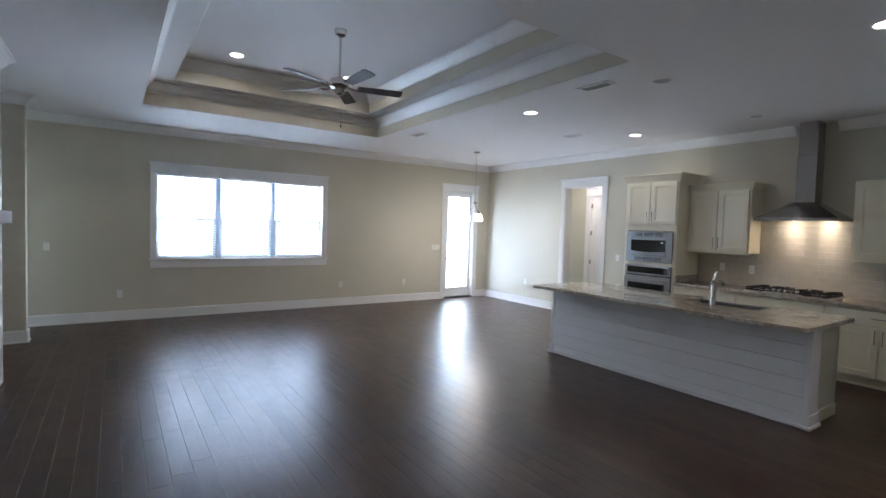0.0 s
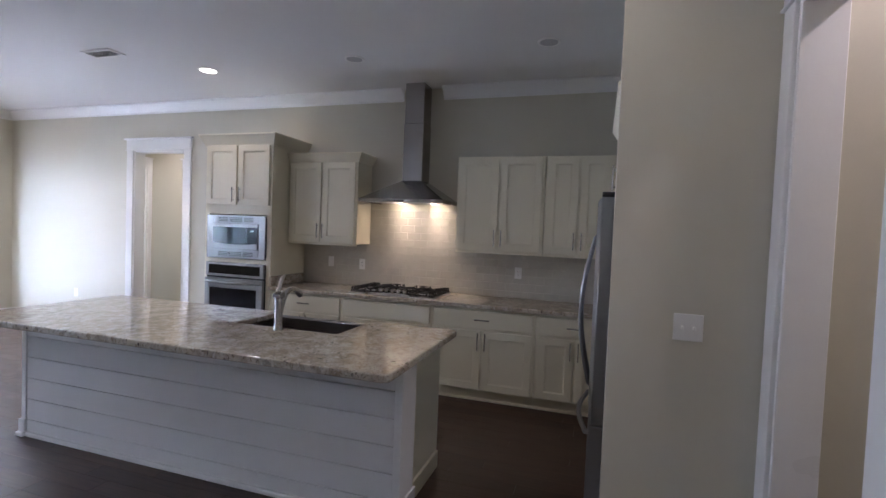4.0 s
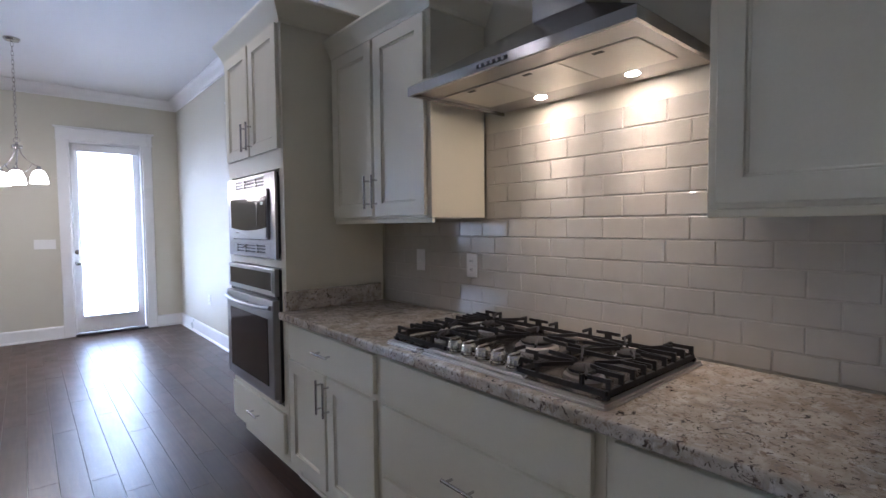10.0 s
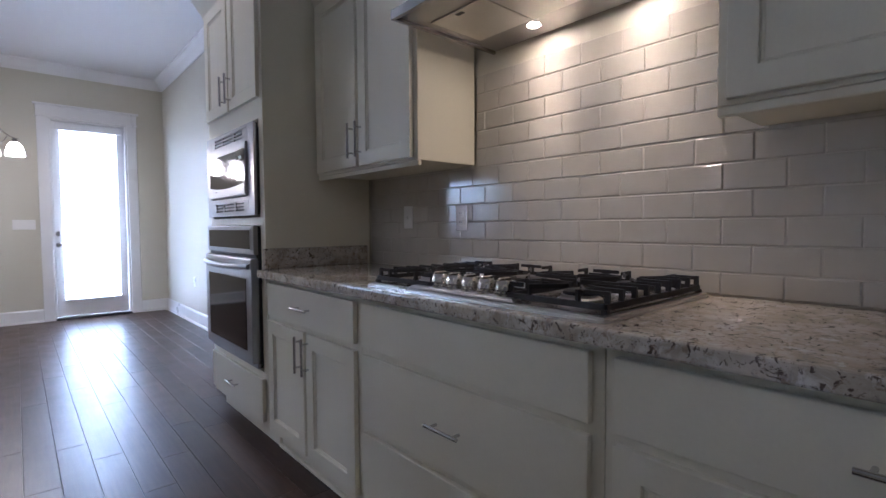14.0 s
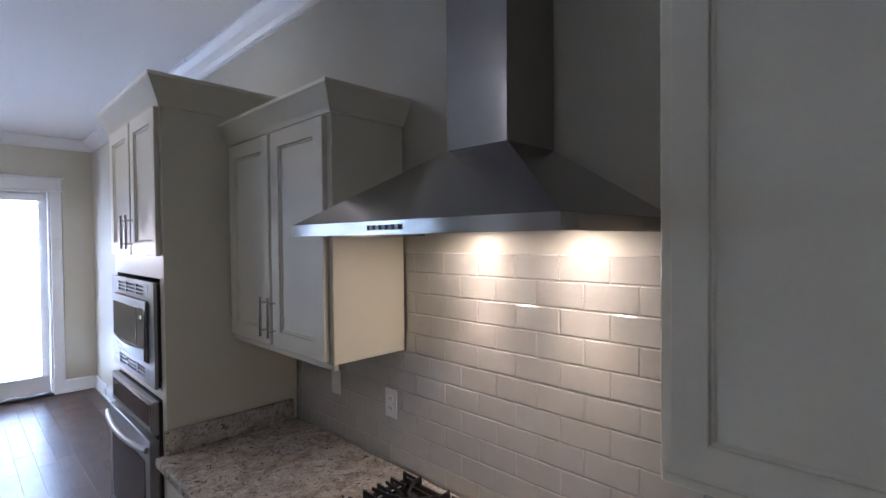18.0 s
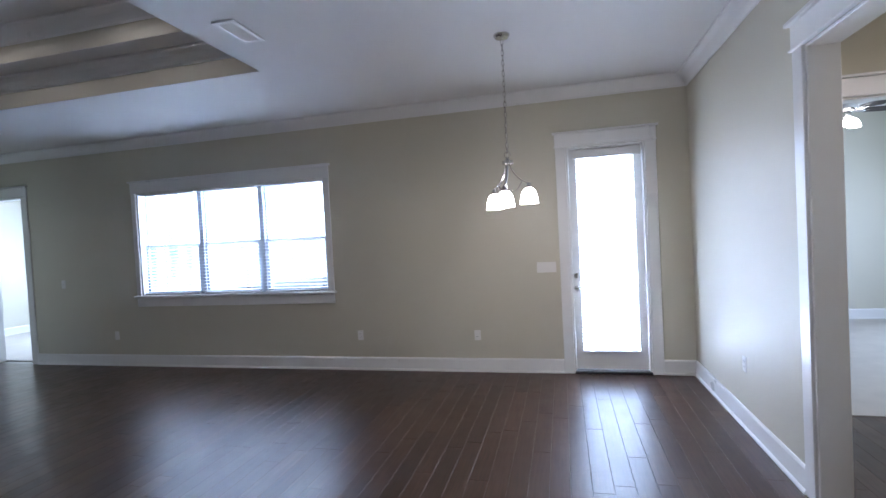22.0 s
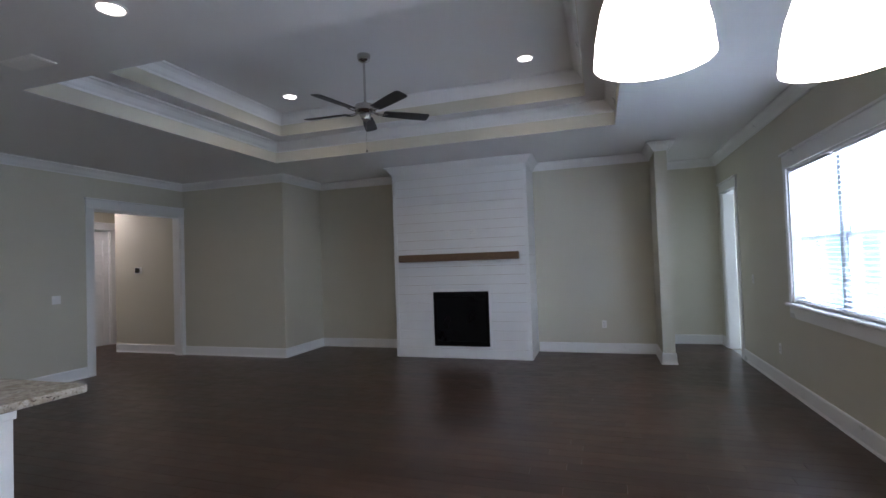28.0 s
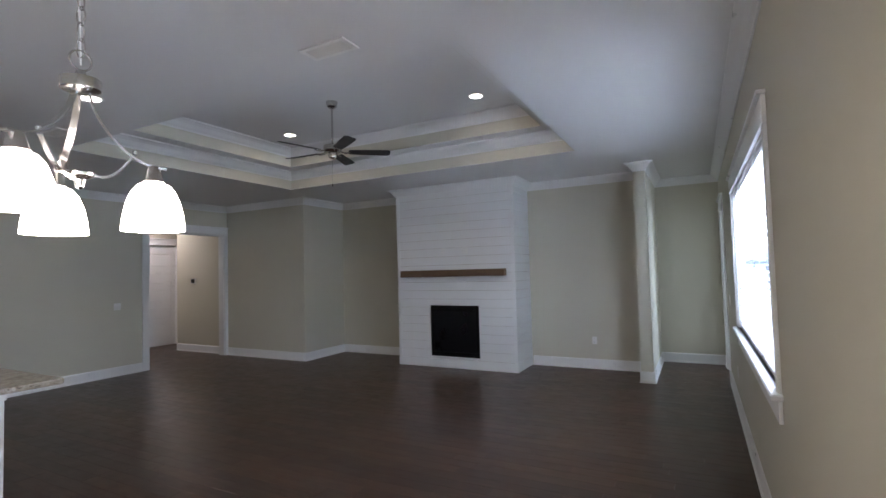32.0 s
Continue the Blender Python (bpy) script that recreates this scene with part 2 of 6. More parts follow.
TILE = material("beige_glazed_tile", (0.53, 0.503, 0.44), 0.12, var=0.05, scale=7, fine=14, bump=0.05, spec=0.6)
GROUT = material("pale_grout", (0.56, 0.532, 0.466), 0.7, var=0.06, scale=8, fine=160, bump=0.3)
MANTEL = material("stained_pine_beam", (0.145, 0.085, 0.046), 0.5, var=0.35, scale=3, fine=26, bump=0.3, stretch=(6, 0.6, 6))
BLADE = material("espresso_fan_blade", (0.011, 0.009, 0.008), 0.45, var=0.25, scale=5, fine=60, bump=0.08)
PLASTIC = material("white_plastic", (0.80, 0.79, 0.76), 0.35, var=0.02, scale=10, fine=90, bump=0)
CARPET = material("beige_carpet", (0.50, 0.47, 0.42), 0.95, var=0.12, scale=4, fine=320, bump=0.8)
BLIND = material("white_blind_slat", (0.82, 0.82, 0.82), 0.45, var=0.02, scale=5, fine=80, bump=0.02)
CLEAR = glass_pane("window_glass")
BUTTON = material("white_hood_button", (0.80, 0.80, 0.80), 0.3, var=0.02, scale=20, fine=200, bump=0)
DISPLAY = emitter("pale_green_display", (0.75, 1.0, 0.80), 0.10)
GLOW = emitter("frosted_glass_shade", (1.0, 0.93, 0.82), 5.0)
def fly_screen():
    """Fine dark mesh: half of the light passes."""
    m = bpy.data.materials.new("grey_insect_screen")
    m.use_nodes = True
    n, l = m.node_tree.nodes, m.node_tree.links
    clear, mix = n.new("ShaderNodeBsdfTransparent"), n.new("ShaderNodeMixShader")
    p = n["Principled BSDF"]
    p.inputs["Base Color"].default_value, p.inputs["Roughness"].default_value = (0.05, 0.055, 0.06, 1), 0.7
    mix.inputs[0].default_value = 0.38
    l.new(clear.outputs[0], mix.inputs[1])
    l.new(p.outputs[0], mix.inputs[2])
    l.new(mix.outputs[0], n["Material Output"].inputs[0])
    return m


SCREEN = fly_screen()
HOODLAMP = emitter("hood_lamp_lens", (1.0, 0.80, 0.55), 60.0)
LAMP = emitter("downlight_lens", (1.0, 0.94, 0.84), 4.0)
# white sashes seen against daylight: their blue-grey shade is put into the colour
VINYL = material("backlit_window_vinyl", (0.40, 0.45, 0.52), 0.4, var=0.03, scale=5, fine=90, bump=0.02)
BACKING = material("brown_backing_board", (0.42, 0.36, 0.30), 0.8, var=0.15, scale=4, fine=60, bump=0.1)
FIREBLACK = material("matt_black_firebox", (0.006, 0.006, 0.006), 0.8, var=0.15, scale=9, fine=120, bump=0.1, spec=0.15)
FIREGLASS = material("dark_fireplace_glass", (0.004, 0.004, 0.005), 0.3, var=0.1, scale=4, fine=50, bump=0, spec=0.2)
REGISTER = material("grey_register_throat", (0.10, 0.10, 0.10), 0.6, var=0.1, scale=10, fine=90, bump=0.05)
OFFLENS = material("unlit_lens", (0.50, 0.50, 0.50), 0.7, var=0.03, scale=20, fine=200, bump=0, spec=0.1)
GRASS = material("lawn", (0.09, 0.13, 0.05), 0.9, var=0.35, scale=0.8, fine=30, bump=0.5)
CONCRETE = material("porch_concrete", (0.42, 0.41, 0.39), 0.85, var=0.12, scale=1.4, fine=60, bump=0.3)
LEAF = material("leaves", (0.07, 0.12, 0.05), 0.6, var=0.4, scale=3, fine=30, bump=0.1)
BARK = material("bark", (0.12, 0.09, 0.07), 0.9, var=0.3, scale=6, fine=50, bump=0.6)
SIDING = material("outside_siding", (0.62, 0.62, 0.60), 0.7, var=0.05, scale=2, fine=60, bump=0.1)
# opaque panes: the reflected greenery is put into their teal
BLUEGLASS = material("teal_reflection_glass", (0.16, 0.30, 0.29), 0.12, var=0.3, scale=2.5, fine=9, bump=0)
SINKIN = material("sink_basin_steel", (0.40, 0.36, 0.35), 0.33, 1.0, var=0.06, scale=6, fine=120, bump=0.04, stretch=(1, 30, 30))

# ---------------------------------------------------------------- mesh helpers


def bx(bm, x0, x1, y0, y1, z0, z1):
    """A box into bm."""
    v = [bm.verts.new((x, y, z)) for z in (z0, z1) for y in (y0, y1) for x in (x0, x1)]
    for a, b, c, d in ((0, 2, 3, 1), (4, 5, 7, 6), (0, 1, 5, 4), (2, 6, 7, 3), (0, 4, 6, 2), (1, 3, 7, 5)):
        bm.faces.new((v[a], v[b], v[c], v[d]))
    return v


def box(x0, x1, y0, y1, z0, z1, bevel=0.0, seg=2):
    bm = bmesh.new()
    bx(bm, x0, x1, y0, y1, z0, z1)
    if bevel:
        bmesh.ops.bevel(bm, geom=bm.edges[:], offset=bevel, segments=seg, affect="EDGES", profile=0.5)
    return bm


def tube(bm, pts, r, seg=10, cap=True):
    """A round bar along points; r: one radius or one per point."""
    pts = [Vector(p) for p in pts]
    rings = []
    up = None
    for i, p in enumerate(pts):
        d = (pts[min(i + 1, len(pts) - 1)] - pts[max(i - 1, 0)]).normalized()
        if up is None:
            up = d.orthogonal().normalized()
        up = (up - d * up.dot(d)).normalized()
        side = d.cross(up)
        rad = r[i] if isinstance(r, (list, tuple)) else r
        rings.append([bm.verts.new(p + (up * math.cos(2 * math.pi * k / seg) + side * math.sin(2 * math.pi * k / seg)) * rad) for k in range(seg)])
    for a, b in zip(rings, rings[1:]):
        for k in range(seg):
            bm.faces.new((a[k], a[(k + 1) % seg], b[(k + 1) % seg], b[k]))
    if cap:
        for ring in (rings[0][::-1], rings[-1]):
            for e in bm.faces.new(ring).edges:
                e.smooth = False
    for f in bm.faces:
        f.smooth = True


def strap(pts, side, w, t):
    """A flat bent bar along points; side is the level direction of its width."""
    bm = bmesh.new()
    pts, side = [Vector(p) for p in pts], Vector(side).normalized()
    rings = []
    for i, p in enumerate(pts):
        d = (pts[min(i + 1, len(pts) - 1)] - pts[max(i - 1, 0)]).normalized()
        n = d.cross(side).normalized()
        rings.append([bm.verts.new(p + side * a * w / 2 + n * b * t / 2) for a, b in ((-1, -1), (1, -1), (1, 1), (-1, 1))])
    for a, b in zip(rings, rings[1:]):
        for k in range(4):
            bm.faces.new((a[k], a[(k + 1) % 4], b[(k + 1) % 4], b[k]))
    bm.faces.new(rings[0][::-1])
    bm.faces.new(rings[-1])
    bmesh.ops.recalc_face_normals(bm, faces=bm.faces[:])
    return bm


def lathe(bm, prof, seg=24, at=(0, 0, 0)):
    """A turned body round z from (radius, height) pairs."""
    rings = []
    for r, z in prof:
        rings.append([bm.verts.new((at[0] + r * math.cos(2 * math.pi * k / seg), at[1] + r * math.sin(2 * math.pi * k / seg), at[2] + z)) for k in range(seg)])
    for a, b in zip(rings, rings[1:]):
        for k in range(seg):
            f = bm.faces.new((a[k], a[(k + 1) % seg], b[(k + 1) % seg], b[k]))
            f.smooth = True
    if prof[0][0] > 1e-4:
        bm.faces.new(rings[0][::-1])
    if prof[-1][0] > 1e-4:
        bm.faces.new(rings[-1])
    for i in range(len(prof)):
        if 0 < i < len(prof) - 1:
            a = Vector((prof[i][0] - prof[i - 1][0], prof[i][1] - prof[i - 1][1]))
            b = Vector((prof[i + 1][0] - prof[i][0], prof[i + 1][1] - prof[i][1]))
            if a.length < 1e-6 or b.length < 1e-6 or a.angle(b) < radians(38):
                continue
        if prof[i][0] > 1e-4:
            for k in range(seg):
                e = bm.edges.get((rings[i][k], rings[i][(k + 1) % seg]))
                if e:
                    e.smooth = False


def turned(prof, seg=24, at=(0, 0, 0)):
    bm = bmesh.new()
    lathe(bm, prof, seg, at)
    return bm


def bar(pts, r, seg=10):
    bm = bmesh.new()
    tube(bm, pts, r, seg)
    return bm


def sweep(path, prof, closed=False):
    """A moulding: prof (out, z) pairs, carried along a level path, mitred; out points to the left of the path."""
    bm = bmesh.new()
    pts = [Vector((p[0], p[1])) for p in path]
    n = len(pts)
    rings = []
    for i, p in enumerate(pts):
        if closed or 0 < i < n - 1:
            a, b = (p - pts[i - 1]).normalized(), (pts[(i + 1) % n] - p).normalized()
        elif i == 0:
            a = b = (pts[1] - p).normalized()
        else:
            a = b = (p - pts[i - 1]).normalized()
        na, nb = Vector((-a.y, a.x)), Vector((-b.y, b.x))
        m = (na + nb) / max(0.2, 1 + na.dot(nb))
        rings.append([bm.verts.new((p.x + m.x * o, p.y + m.y * o, z)) for o, z in prof])
    k = len(prof)
    pairs = list(zip(rings, rings[1:])) + ([(rings[-1], rings[0])] if closed else [])
    for a, b in pairs:
        for j in range(k):
            bm.faces.new((a[j], b[j], b[(j + 1) % k], a[(j + 1) % k]))
    if not closed:
        bm.faces.new(rings[0])
        bm.faces.new(rings[-1][::-1])
    bmesh.ops.recalc_face_normals(bm, faces=bm.faces[:])
    return bm


def mesh_of(name, bm, mat):
    me = bpy.data.meshes.new(name)
    bm.to_mesh(me)
    bm.free()
    for m in (mat if isinstance(mat, (list, tuple)) else [mat]):
        me.materials.append(m)
    return me


def part(name, bm, mat, parent=None, label="", at=None):
    """Links a bmesh as one mesh object under a thing or a part."""
    ob = new(name, mesh_of(name, bm, mat))
    if parent is not None:
        ob.parent = parent
    if at:
        ob.location = at
    return tagged(ob, label)


def thing(name, at, label, category, group="", rz=0.0):
    ob = new(name)
    ob.empty_display_size = 0.1
    ob.matrix_basis = pose(*at, 0, 0, rz)
    return tagged(ob, label, category, group)


def struct(name, bm, mat, label, category=""):
    return tagged(part(name, bm, mat), label, category or name.split("_")[0], kind="structure")


# ---------------------------------------------------------------- walls, floor, ceiling
T = 0.15


def wall(name, axis, face, back, a0, a1, holes=(), top=CEIL + 0.02, label="beige painted wall", bottom=-0.05, mat=None):
    """A wall between face and back; axis 'x' runs along x. holes: (a0, a1, z0, z1)."""
    bm = bmesh.new()
    lo, hi = min(face, back), max(face, back)

    def put(u0, u1, z0, z1):
        if u1 - u0 > 1e-4 and z1 - z0 > 1e-4:
            bx(bm, *((u0, u1, lo, hi) if axis == "x" else (lo, hi, u0, u1)), z0, z1)
    at = a0
    for h0, h1, z0, z1 in sorted(holes):
        put(at, h0, bottom, top)
        if z0 > 0.01:
            put(h0, h1, bottom, z0)
        put(h0, h1, z1, top)
        at = h1
    put(at, a1, bottom, top)
    return struct(name, bm, mat or PAINT, label, "wall")


WIN = (1.00, 3.80, 0.97, 2.36)
DOOR = (6.685, 7.470, 0.0, 2.46)
BED_W = (-1.82, -1.045, 0.0, 2.46)
HALL = (0.03, 1.60, 0.0, 2.50)
PANTRY = (4.44, 5.13, 0.0, 2.50)
EAST_OPEN = (6.12, 6.985, 0.0, 2.49)
XW, XNOOK, XBREAST, XREC = -1.20, -0.05, -0.437, -2.20
YSTUB0, YSTUB1, XSTUB, YNOOK = 8.31, 8.47, -0.47, 2.46

wall("wall_north", "x", YN, YN + T, -4.6, 8.05, [WIN, DOOR, BED_W])
wall_e = wall("wall_east", "y", XE, XE + T, -0.2, YN, [EAST_OPEN])
wall("wall_south", "x", YS, YS - T, -0.2, 5.25, [HALL, PANTRY])
wall("wall_fridge_side", "y", 5.25, 5.37, -0.9, 0.92, label="beige painted wall end beside the refrigerator")
wall("wall_fridge_back", "x", 0.22, 0.07, 5.37, XE, label="beige wall behind the refrigerator")
wall("wall_nook", "y", XNOOK, XNOOK - T, YS, YNOOK)
wall("wall_nook_side", "x", YNOOK, YNOOK - T, XW - T, XNOOK - T)
wall("wall_west", "y", XW, XW - T, YNOOK, YSTUB0)
wall("wall_stub", "x", YSTUB0, YSTUB1, XREC - T, XSTUB, label="short beige wall end like a square pillar")
wall("wall_recess", "y", XREC, XREC - T, YSTUB1, YN)
# hall behind the first steps
wall("wall_hall_west", "y", -0.08, -0.23, -1.43, YS - T, label="beige hall wall with a thermostat")
wall("wall_hall_east", "y", 1.78, 1.93, -2.45, YS - T)
wall("wall_hall_end", "x", -2.45, -2.60, -1.7, 1.93, [(-0.75, 0.12, 0, 2.44)])
# unseen wall added behind the hall door to stop light leaking under it
wall("wall_hall_back", "x", -2.605, -2.70, -1.7, 1.93)
wall("wall_hall_side", "y", -1.55, -1.70, -2.45, -1.28)
wall("wall_hall_corner", "x", -1.43, -1.28, -1.55, -0.23)
# pantry behind the south wall
wall("wall_pantry_west", "y", 3.75, 3.60, -0.9, YS - T, label="beige pantry wall")
wall("wall_pantry_east", "y", 5.152, 5.249, -0.9, YS - T, label="beige pantry wall")
wall("wall_pantry_back", "x", -0.9, -1.05, 3.60, 5.37, label="beige pantry wall")
# hall and bedroom to the east
wall("wall_vestibule_south", "x", 5.98, 5.83, XE + T, 9.45)
wall("wall_vestibule_east", "y", 9.32, 9.47, 5.83, 8.32, [(6.66, 7.51, 0, 2.44)])
# unseen wall added to keep outside light from the bath doorway
wall("wall_bathroom", "y", 9.475, 9.57, 6.4, 7.8)
wall("wall_bedroom_south", "x", 8.32, 8.44, XE + T, 12.0, [(8.45, 9.24, 0, 2.46)])
wall("wall_bedroom_west", "y", XE + T, XE + 0.02, YN + T, 12.5)
wall("wall_bedroom_north", "x", 12.5, 12.65, XE + 0.02, 12.15)
wall("wall_bedroom_east", "y", 12.0, 12.15, 8.32, 12.5, [(9.4, 11.4, 0.8, 2.4)])
# bedroom behind the north-west doorway
wall("wall_guest_east", "y", -0.80, -0.65, YN + T, 12.5)
wall("wall_guest_west", "y", -4.45, -4.60, YN + T, 12.5)
wall("wall_guest_north", "x", 12.5, 12.65, -4.6, -0.65, [(-3.6, -1.6, 0.8, 2.4)])

# ceiling with its two-step tray
TX0, TX1, TY0, TY1, INS = 0.75, 4.11, 2.96, 7.775, 0.325
bm = bmesh.new()
for r in ((-4.6, TX0, -2.6, 12.65), (TX1, 12.15, -2.6, 12.65), (TX0, TX1, -2.6, TY0), (TX0, TX1, TY1, 12.65)):
    bx(bm, *r, CEIL, CEIL + 0.12)
for r in ((TX0, TX0 + INS, TY0, TY1), (TX1 - INS, TX1, TY0, TY1), (TX0 + INS, TX1 - INS, TY0, TY0 + INS), (TX0 + INS, TX1 - INS, TY1 - INS, TY1)):
    bx(bm, *r, LEDGE, LEDGE + 0.1)
bx(bm, TX0, TX1, TY0, TY1, TOP, TOP + 0.1)
struct("ceiling", bm, WHITE, "white ceiling with a two-step tray recess", "ceiling")
for i, (z0, z1) in ((0.0, (CEIL + 0.003, LEDGE)), (INS, (LEDGE + 0.003, TOP))):
    x0, x1, y0, y1 = TX0 + i, TX1 - i, TY0 + i, TY1 - i
    x0, x1, y0, y1 = x0 + 0.004, x1 - 0.004, y0 + 0.004, y1 - 0.004
    for r in ((x0 - 0.05, x0, y0, y1), (x1, x1 + 0.05, y0, y1), (x0 - 0.05, x1 + 0.05, y0 - 0.05, y0), (x0 - 0.05, x1 + 0.05, y1, y1 + 0.05)):
        struct("ceiling_tray_side", box(*r, z0, z1), PAINT, "beige painted side of the tray ceiling", "ceiling")

CROWN = [(-0.01, -0.125), (0.012, -0.125), (0.016, -0.108), (0.034, -0.088), (0.058, -0.050), (0.082, -0.028), (0.090, -0.022), (0.104, -0.018), (0.104, 0.001), (-0.01, 0.001)]


def crown(path, z, closed=False, label="white crown moulding", k=1.0):
    return struct("trim", sweep(path, [(o * k, z + h * k) for o, h in CROWN], closed), TRIM, label, "moulding")


ROOM = [(XE, 3.08), (XE, YN), (XREC, YN), (XREC, YSTUB1), (XSTUB, YSTUB1), (XSTUB, YSTUB0), (XW, YSTUB0), (XW, 6.52), (XBREAST, 6.52),
        (XBREAST, 4.32), (XW, 4.32), (XW, YNOOK), (XNOOK, YNOOK), (XNOOK, YS), (5.25, YS), (5.25, 0.92), (5.37, 0.92), (5.37, 0.22), (XE, 0.22), (XE, 2.62)]
crown(ROOM, CEIL)
for i, z in ((0.0, LEDGE), (INS, TOP)):
    crown([(TX0 + i, TY0 + i), (TX1 - i, TY0 + i), (TX1 - i, TY1 - i), (TX0 + i, TY1 - i)], z, True, "white crown moulding of the tray ceiling", 1.1)

BASE = [(-0.01, 0.0), (0.028, 0.0), (0.028, 0.012), (0.020, 0.022), (0.016, 0.024), (0.016, 0.140), (0.009, 0.156), (-0.01, 0.156)]


def baseboard(path):
    return struct("baseboard", sweep(path, BASE), TRIM, "white painted wooden baseboard", "baseboard")


CW = 0.115  # casing width
baseboard([(XE, EAST_OPEN[1] + CW), (XE, YN), (DOOR[1] + CW, YN)])
baseboard([(DOOR[0] - CW, YN), (BED_W[1] + CW, YN)])
baseboard([(BED_W[0] - CW, YN), (XREC, YN), (XREC, YSTUB1), (XSTUB, YSTUB1), (XSTUB, YSTUB0), (XW, YSTUB0), (XW, 6.535)])
baseboard([(XW, 4.305), (XW, YNOOK), (XNOOK, YNOOK), (XNOOK, YS + 0.025)])
baseboard([(HALL[1] + CW, YS), (PANTRY[0] - CW, YS)])
baseboard([(5.25, YS + 0.02), (5.25, 0.92), (5.37, 0.92), (5.37, 0.60)])
baseboard([(XE, 5.19), (XE, EAST_OPEN[0] - CW)])
baseboard([(-0.08, YS - T), (-0.08, -1.42)])
baseboard([(-4.45, YN + T), (-4.45, 12.5), (-0.80, 12.5), (-0.80, YN + T)][::-1])
baseboard([(12.0, 8.44), (12.0, 12.5), (XE + T, 12.5), (XE + T, 8.44)])


def casing(name, axis, face, sign, hole, sides=(True, True), depth=T, label="white painted door casing with a flat capped head"):
    """Casing on a wall's face (sign: the way out of the wall) and a jamb through it."""
    u0, u1, _, z1 = hole
    ob = tagged(new(name), label, "door frame", kind="structure")

    def put(pname, a0, a1, d0, d1, z0, zz, bevel=0.003):
        lo, hi = sorted((face + sign * d0, face + sign * d1))
        part(pname, box(*((a0, a1, lo, hi) if axis == "x" else (lo, hi, a0, a1)), z0, zz, bevel, 1), TRIM, ob)
    if sides[0]:
        put("casing", u0 - CW, u0 - 0.004, 0.001, 0.020, 0, z1 + 0.004)
    if sides[1]:
        put("casing", u1 + 0.004, u1 + CW, 0.001, 0.020, 0, z1 + 0.004)
    a, b = (u0 - CW if sides[0] else u0), (u1 + CW if sides[1] else u1)
    put("head_casing", a - 0.004, b + 0.004, 0.001, 0.024, z1 + 0.006, z1 + 0.135)
    put("head_fillet", a - 0.014, b + 0.014, 0.001, 0.034, z1 - 0.006, z1 + 0.006)
    put("head_cap", a - 0.026, b + 0.026, 0.001, 0.048, z1 + 0.136, z1 + 0.158)
    put("jamb", u0 - 0.003, u0 + 0.018, -depth - 0.001, 0.004, 0, z1 - 0.007)
    put("jamb", u1 - 0.018, u1 + 0.003, -depth - 0.001, 0.004, 0, z1 - 0.007)
    put("head_jamb", u0 + 0.019, u1 - 0.019, -depth - 0.001, 0.004, z1 - 0.025, z1 - 0.007)
    return ob


casing("door_casing_garden", "x", YN, -1, DOOR)
casing("door_casing_guest", "x", YN, -1, BED_W)
casing("door_casing_hall", "x", YS, 1, HALL)
casing("door_casing_pantry", "x", YS, 1, PANTRY)
casing("door_casing_east", "y", XE, -1, EAST_OPEN)
casing("door_casing_bedroom", "x", 8.32, -1, (8.45, 9.24, 0, 2.46), depth=0.12)
casing("door_casing_bath", "y", 9.32, -1, (6.66, 7.51, 0, 2.44))
casing("door_casing_hall_end", "x", -2.45, 1, (-0.75, 0.12, 0, 2.44))


# ---------------------------------------------------------------- doors and windows
def panel_door(w, h, at, rz, label, panels=5, handle=1, hinges=True, name="panel_door", raised=True):
    """A white door leaf with raised flat panels. Local x along the leaf from the hinges, y through it."""
    ob = tagged(thing(name, at, label, "door", rz=rz), kind="structure")
    bm = bmesh.new()
    st = 0.11
    bx(bm, 0, st, -0.0175, 0.0175, 0.008, h)
    bx(bm, w - st, w, -0.0175, 0.0175, 0.008, h)
    gap = (h - 0.1 - 0.2) / panels
    bx(bm, st, w - st, -0.0175, 0.0175, 0.008, 0.2)
    for k in range(panels):
        bx(bm, st, w - st, -0.0175, 0.0175, 0.2 + gap * (k + 1) - 0.09, 0.2 + gap * (k + 1) + (0.1 if k == panels - 1 else 0))
    leaf = part("leaf", bm, TRIM, ob)
    for k in range(panels):
        z0, z1 = 0.2 + gap * k, 0.2 + gap * (k + 1) - 0.09
        part("panel", box(st - 0.004, w - st + 0.004, -0.004, 0.004, z0 - 0.004, z1 + 0.004), TRIM, leaf)
        if raised:
            part("raised_panel", box(st + 0.035, w - st - 0.035, -0.011, 0.011, z0 + 0.035, z1 - 0.035, 0.006, 1), TRIM, leaf)
    if handle:
        bm = bmesh.new()
        for s in (-1, 1):
            tube(bm, [(w - 0.06, s * 0.0175, 0.92), (w - 0.06, s * 0.024, 0.92)], 0.03, 16)
            tube(bm, [(w - 0.06, s * 0.024, 0.92), (w - 0.06, s * 0.05, 0.92)], 0.011, 12)
            tube(bm, [(w - 0.06, s * 0.045, 0.92), (w - 0.06, s * 0.055, 0.92), (w - 0.06, s * 0.07, 0.92), (w - 0.06, s * 0.078, 0.92)], [0.015, 0.026, 0.026, 0.014], 16)
        part("door_knob", bm, NICKEL, ob, "brushed nickel knob")
    if hinges:
        for z in (0.25, 0.95, 1.6, 2.2):
            bm = bmesh.new()
            tube(bm, [(-0.006, -0.022, z - 0.05), (-0.006, -0.022, z + 0.05)], 0.008, 8)
            bx(bm, -0.006, 0.03, -0.021, -0.0178, z - 0.045, z + 0.045)
            part("hinge", bm, NICKEL, ob, "brushed nickel hinge")
    return ob


panel_door(0.81, 2.41, (9.345, 7.485, 0), -90, "closed white five-panel bathroom door", name="door_2")
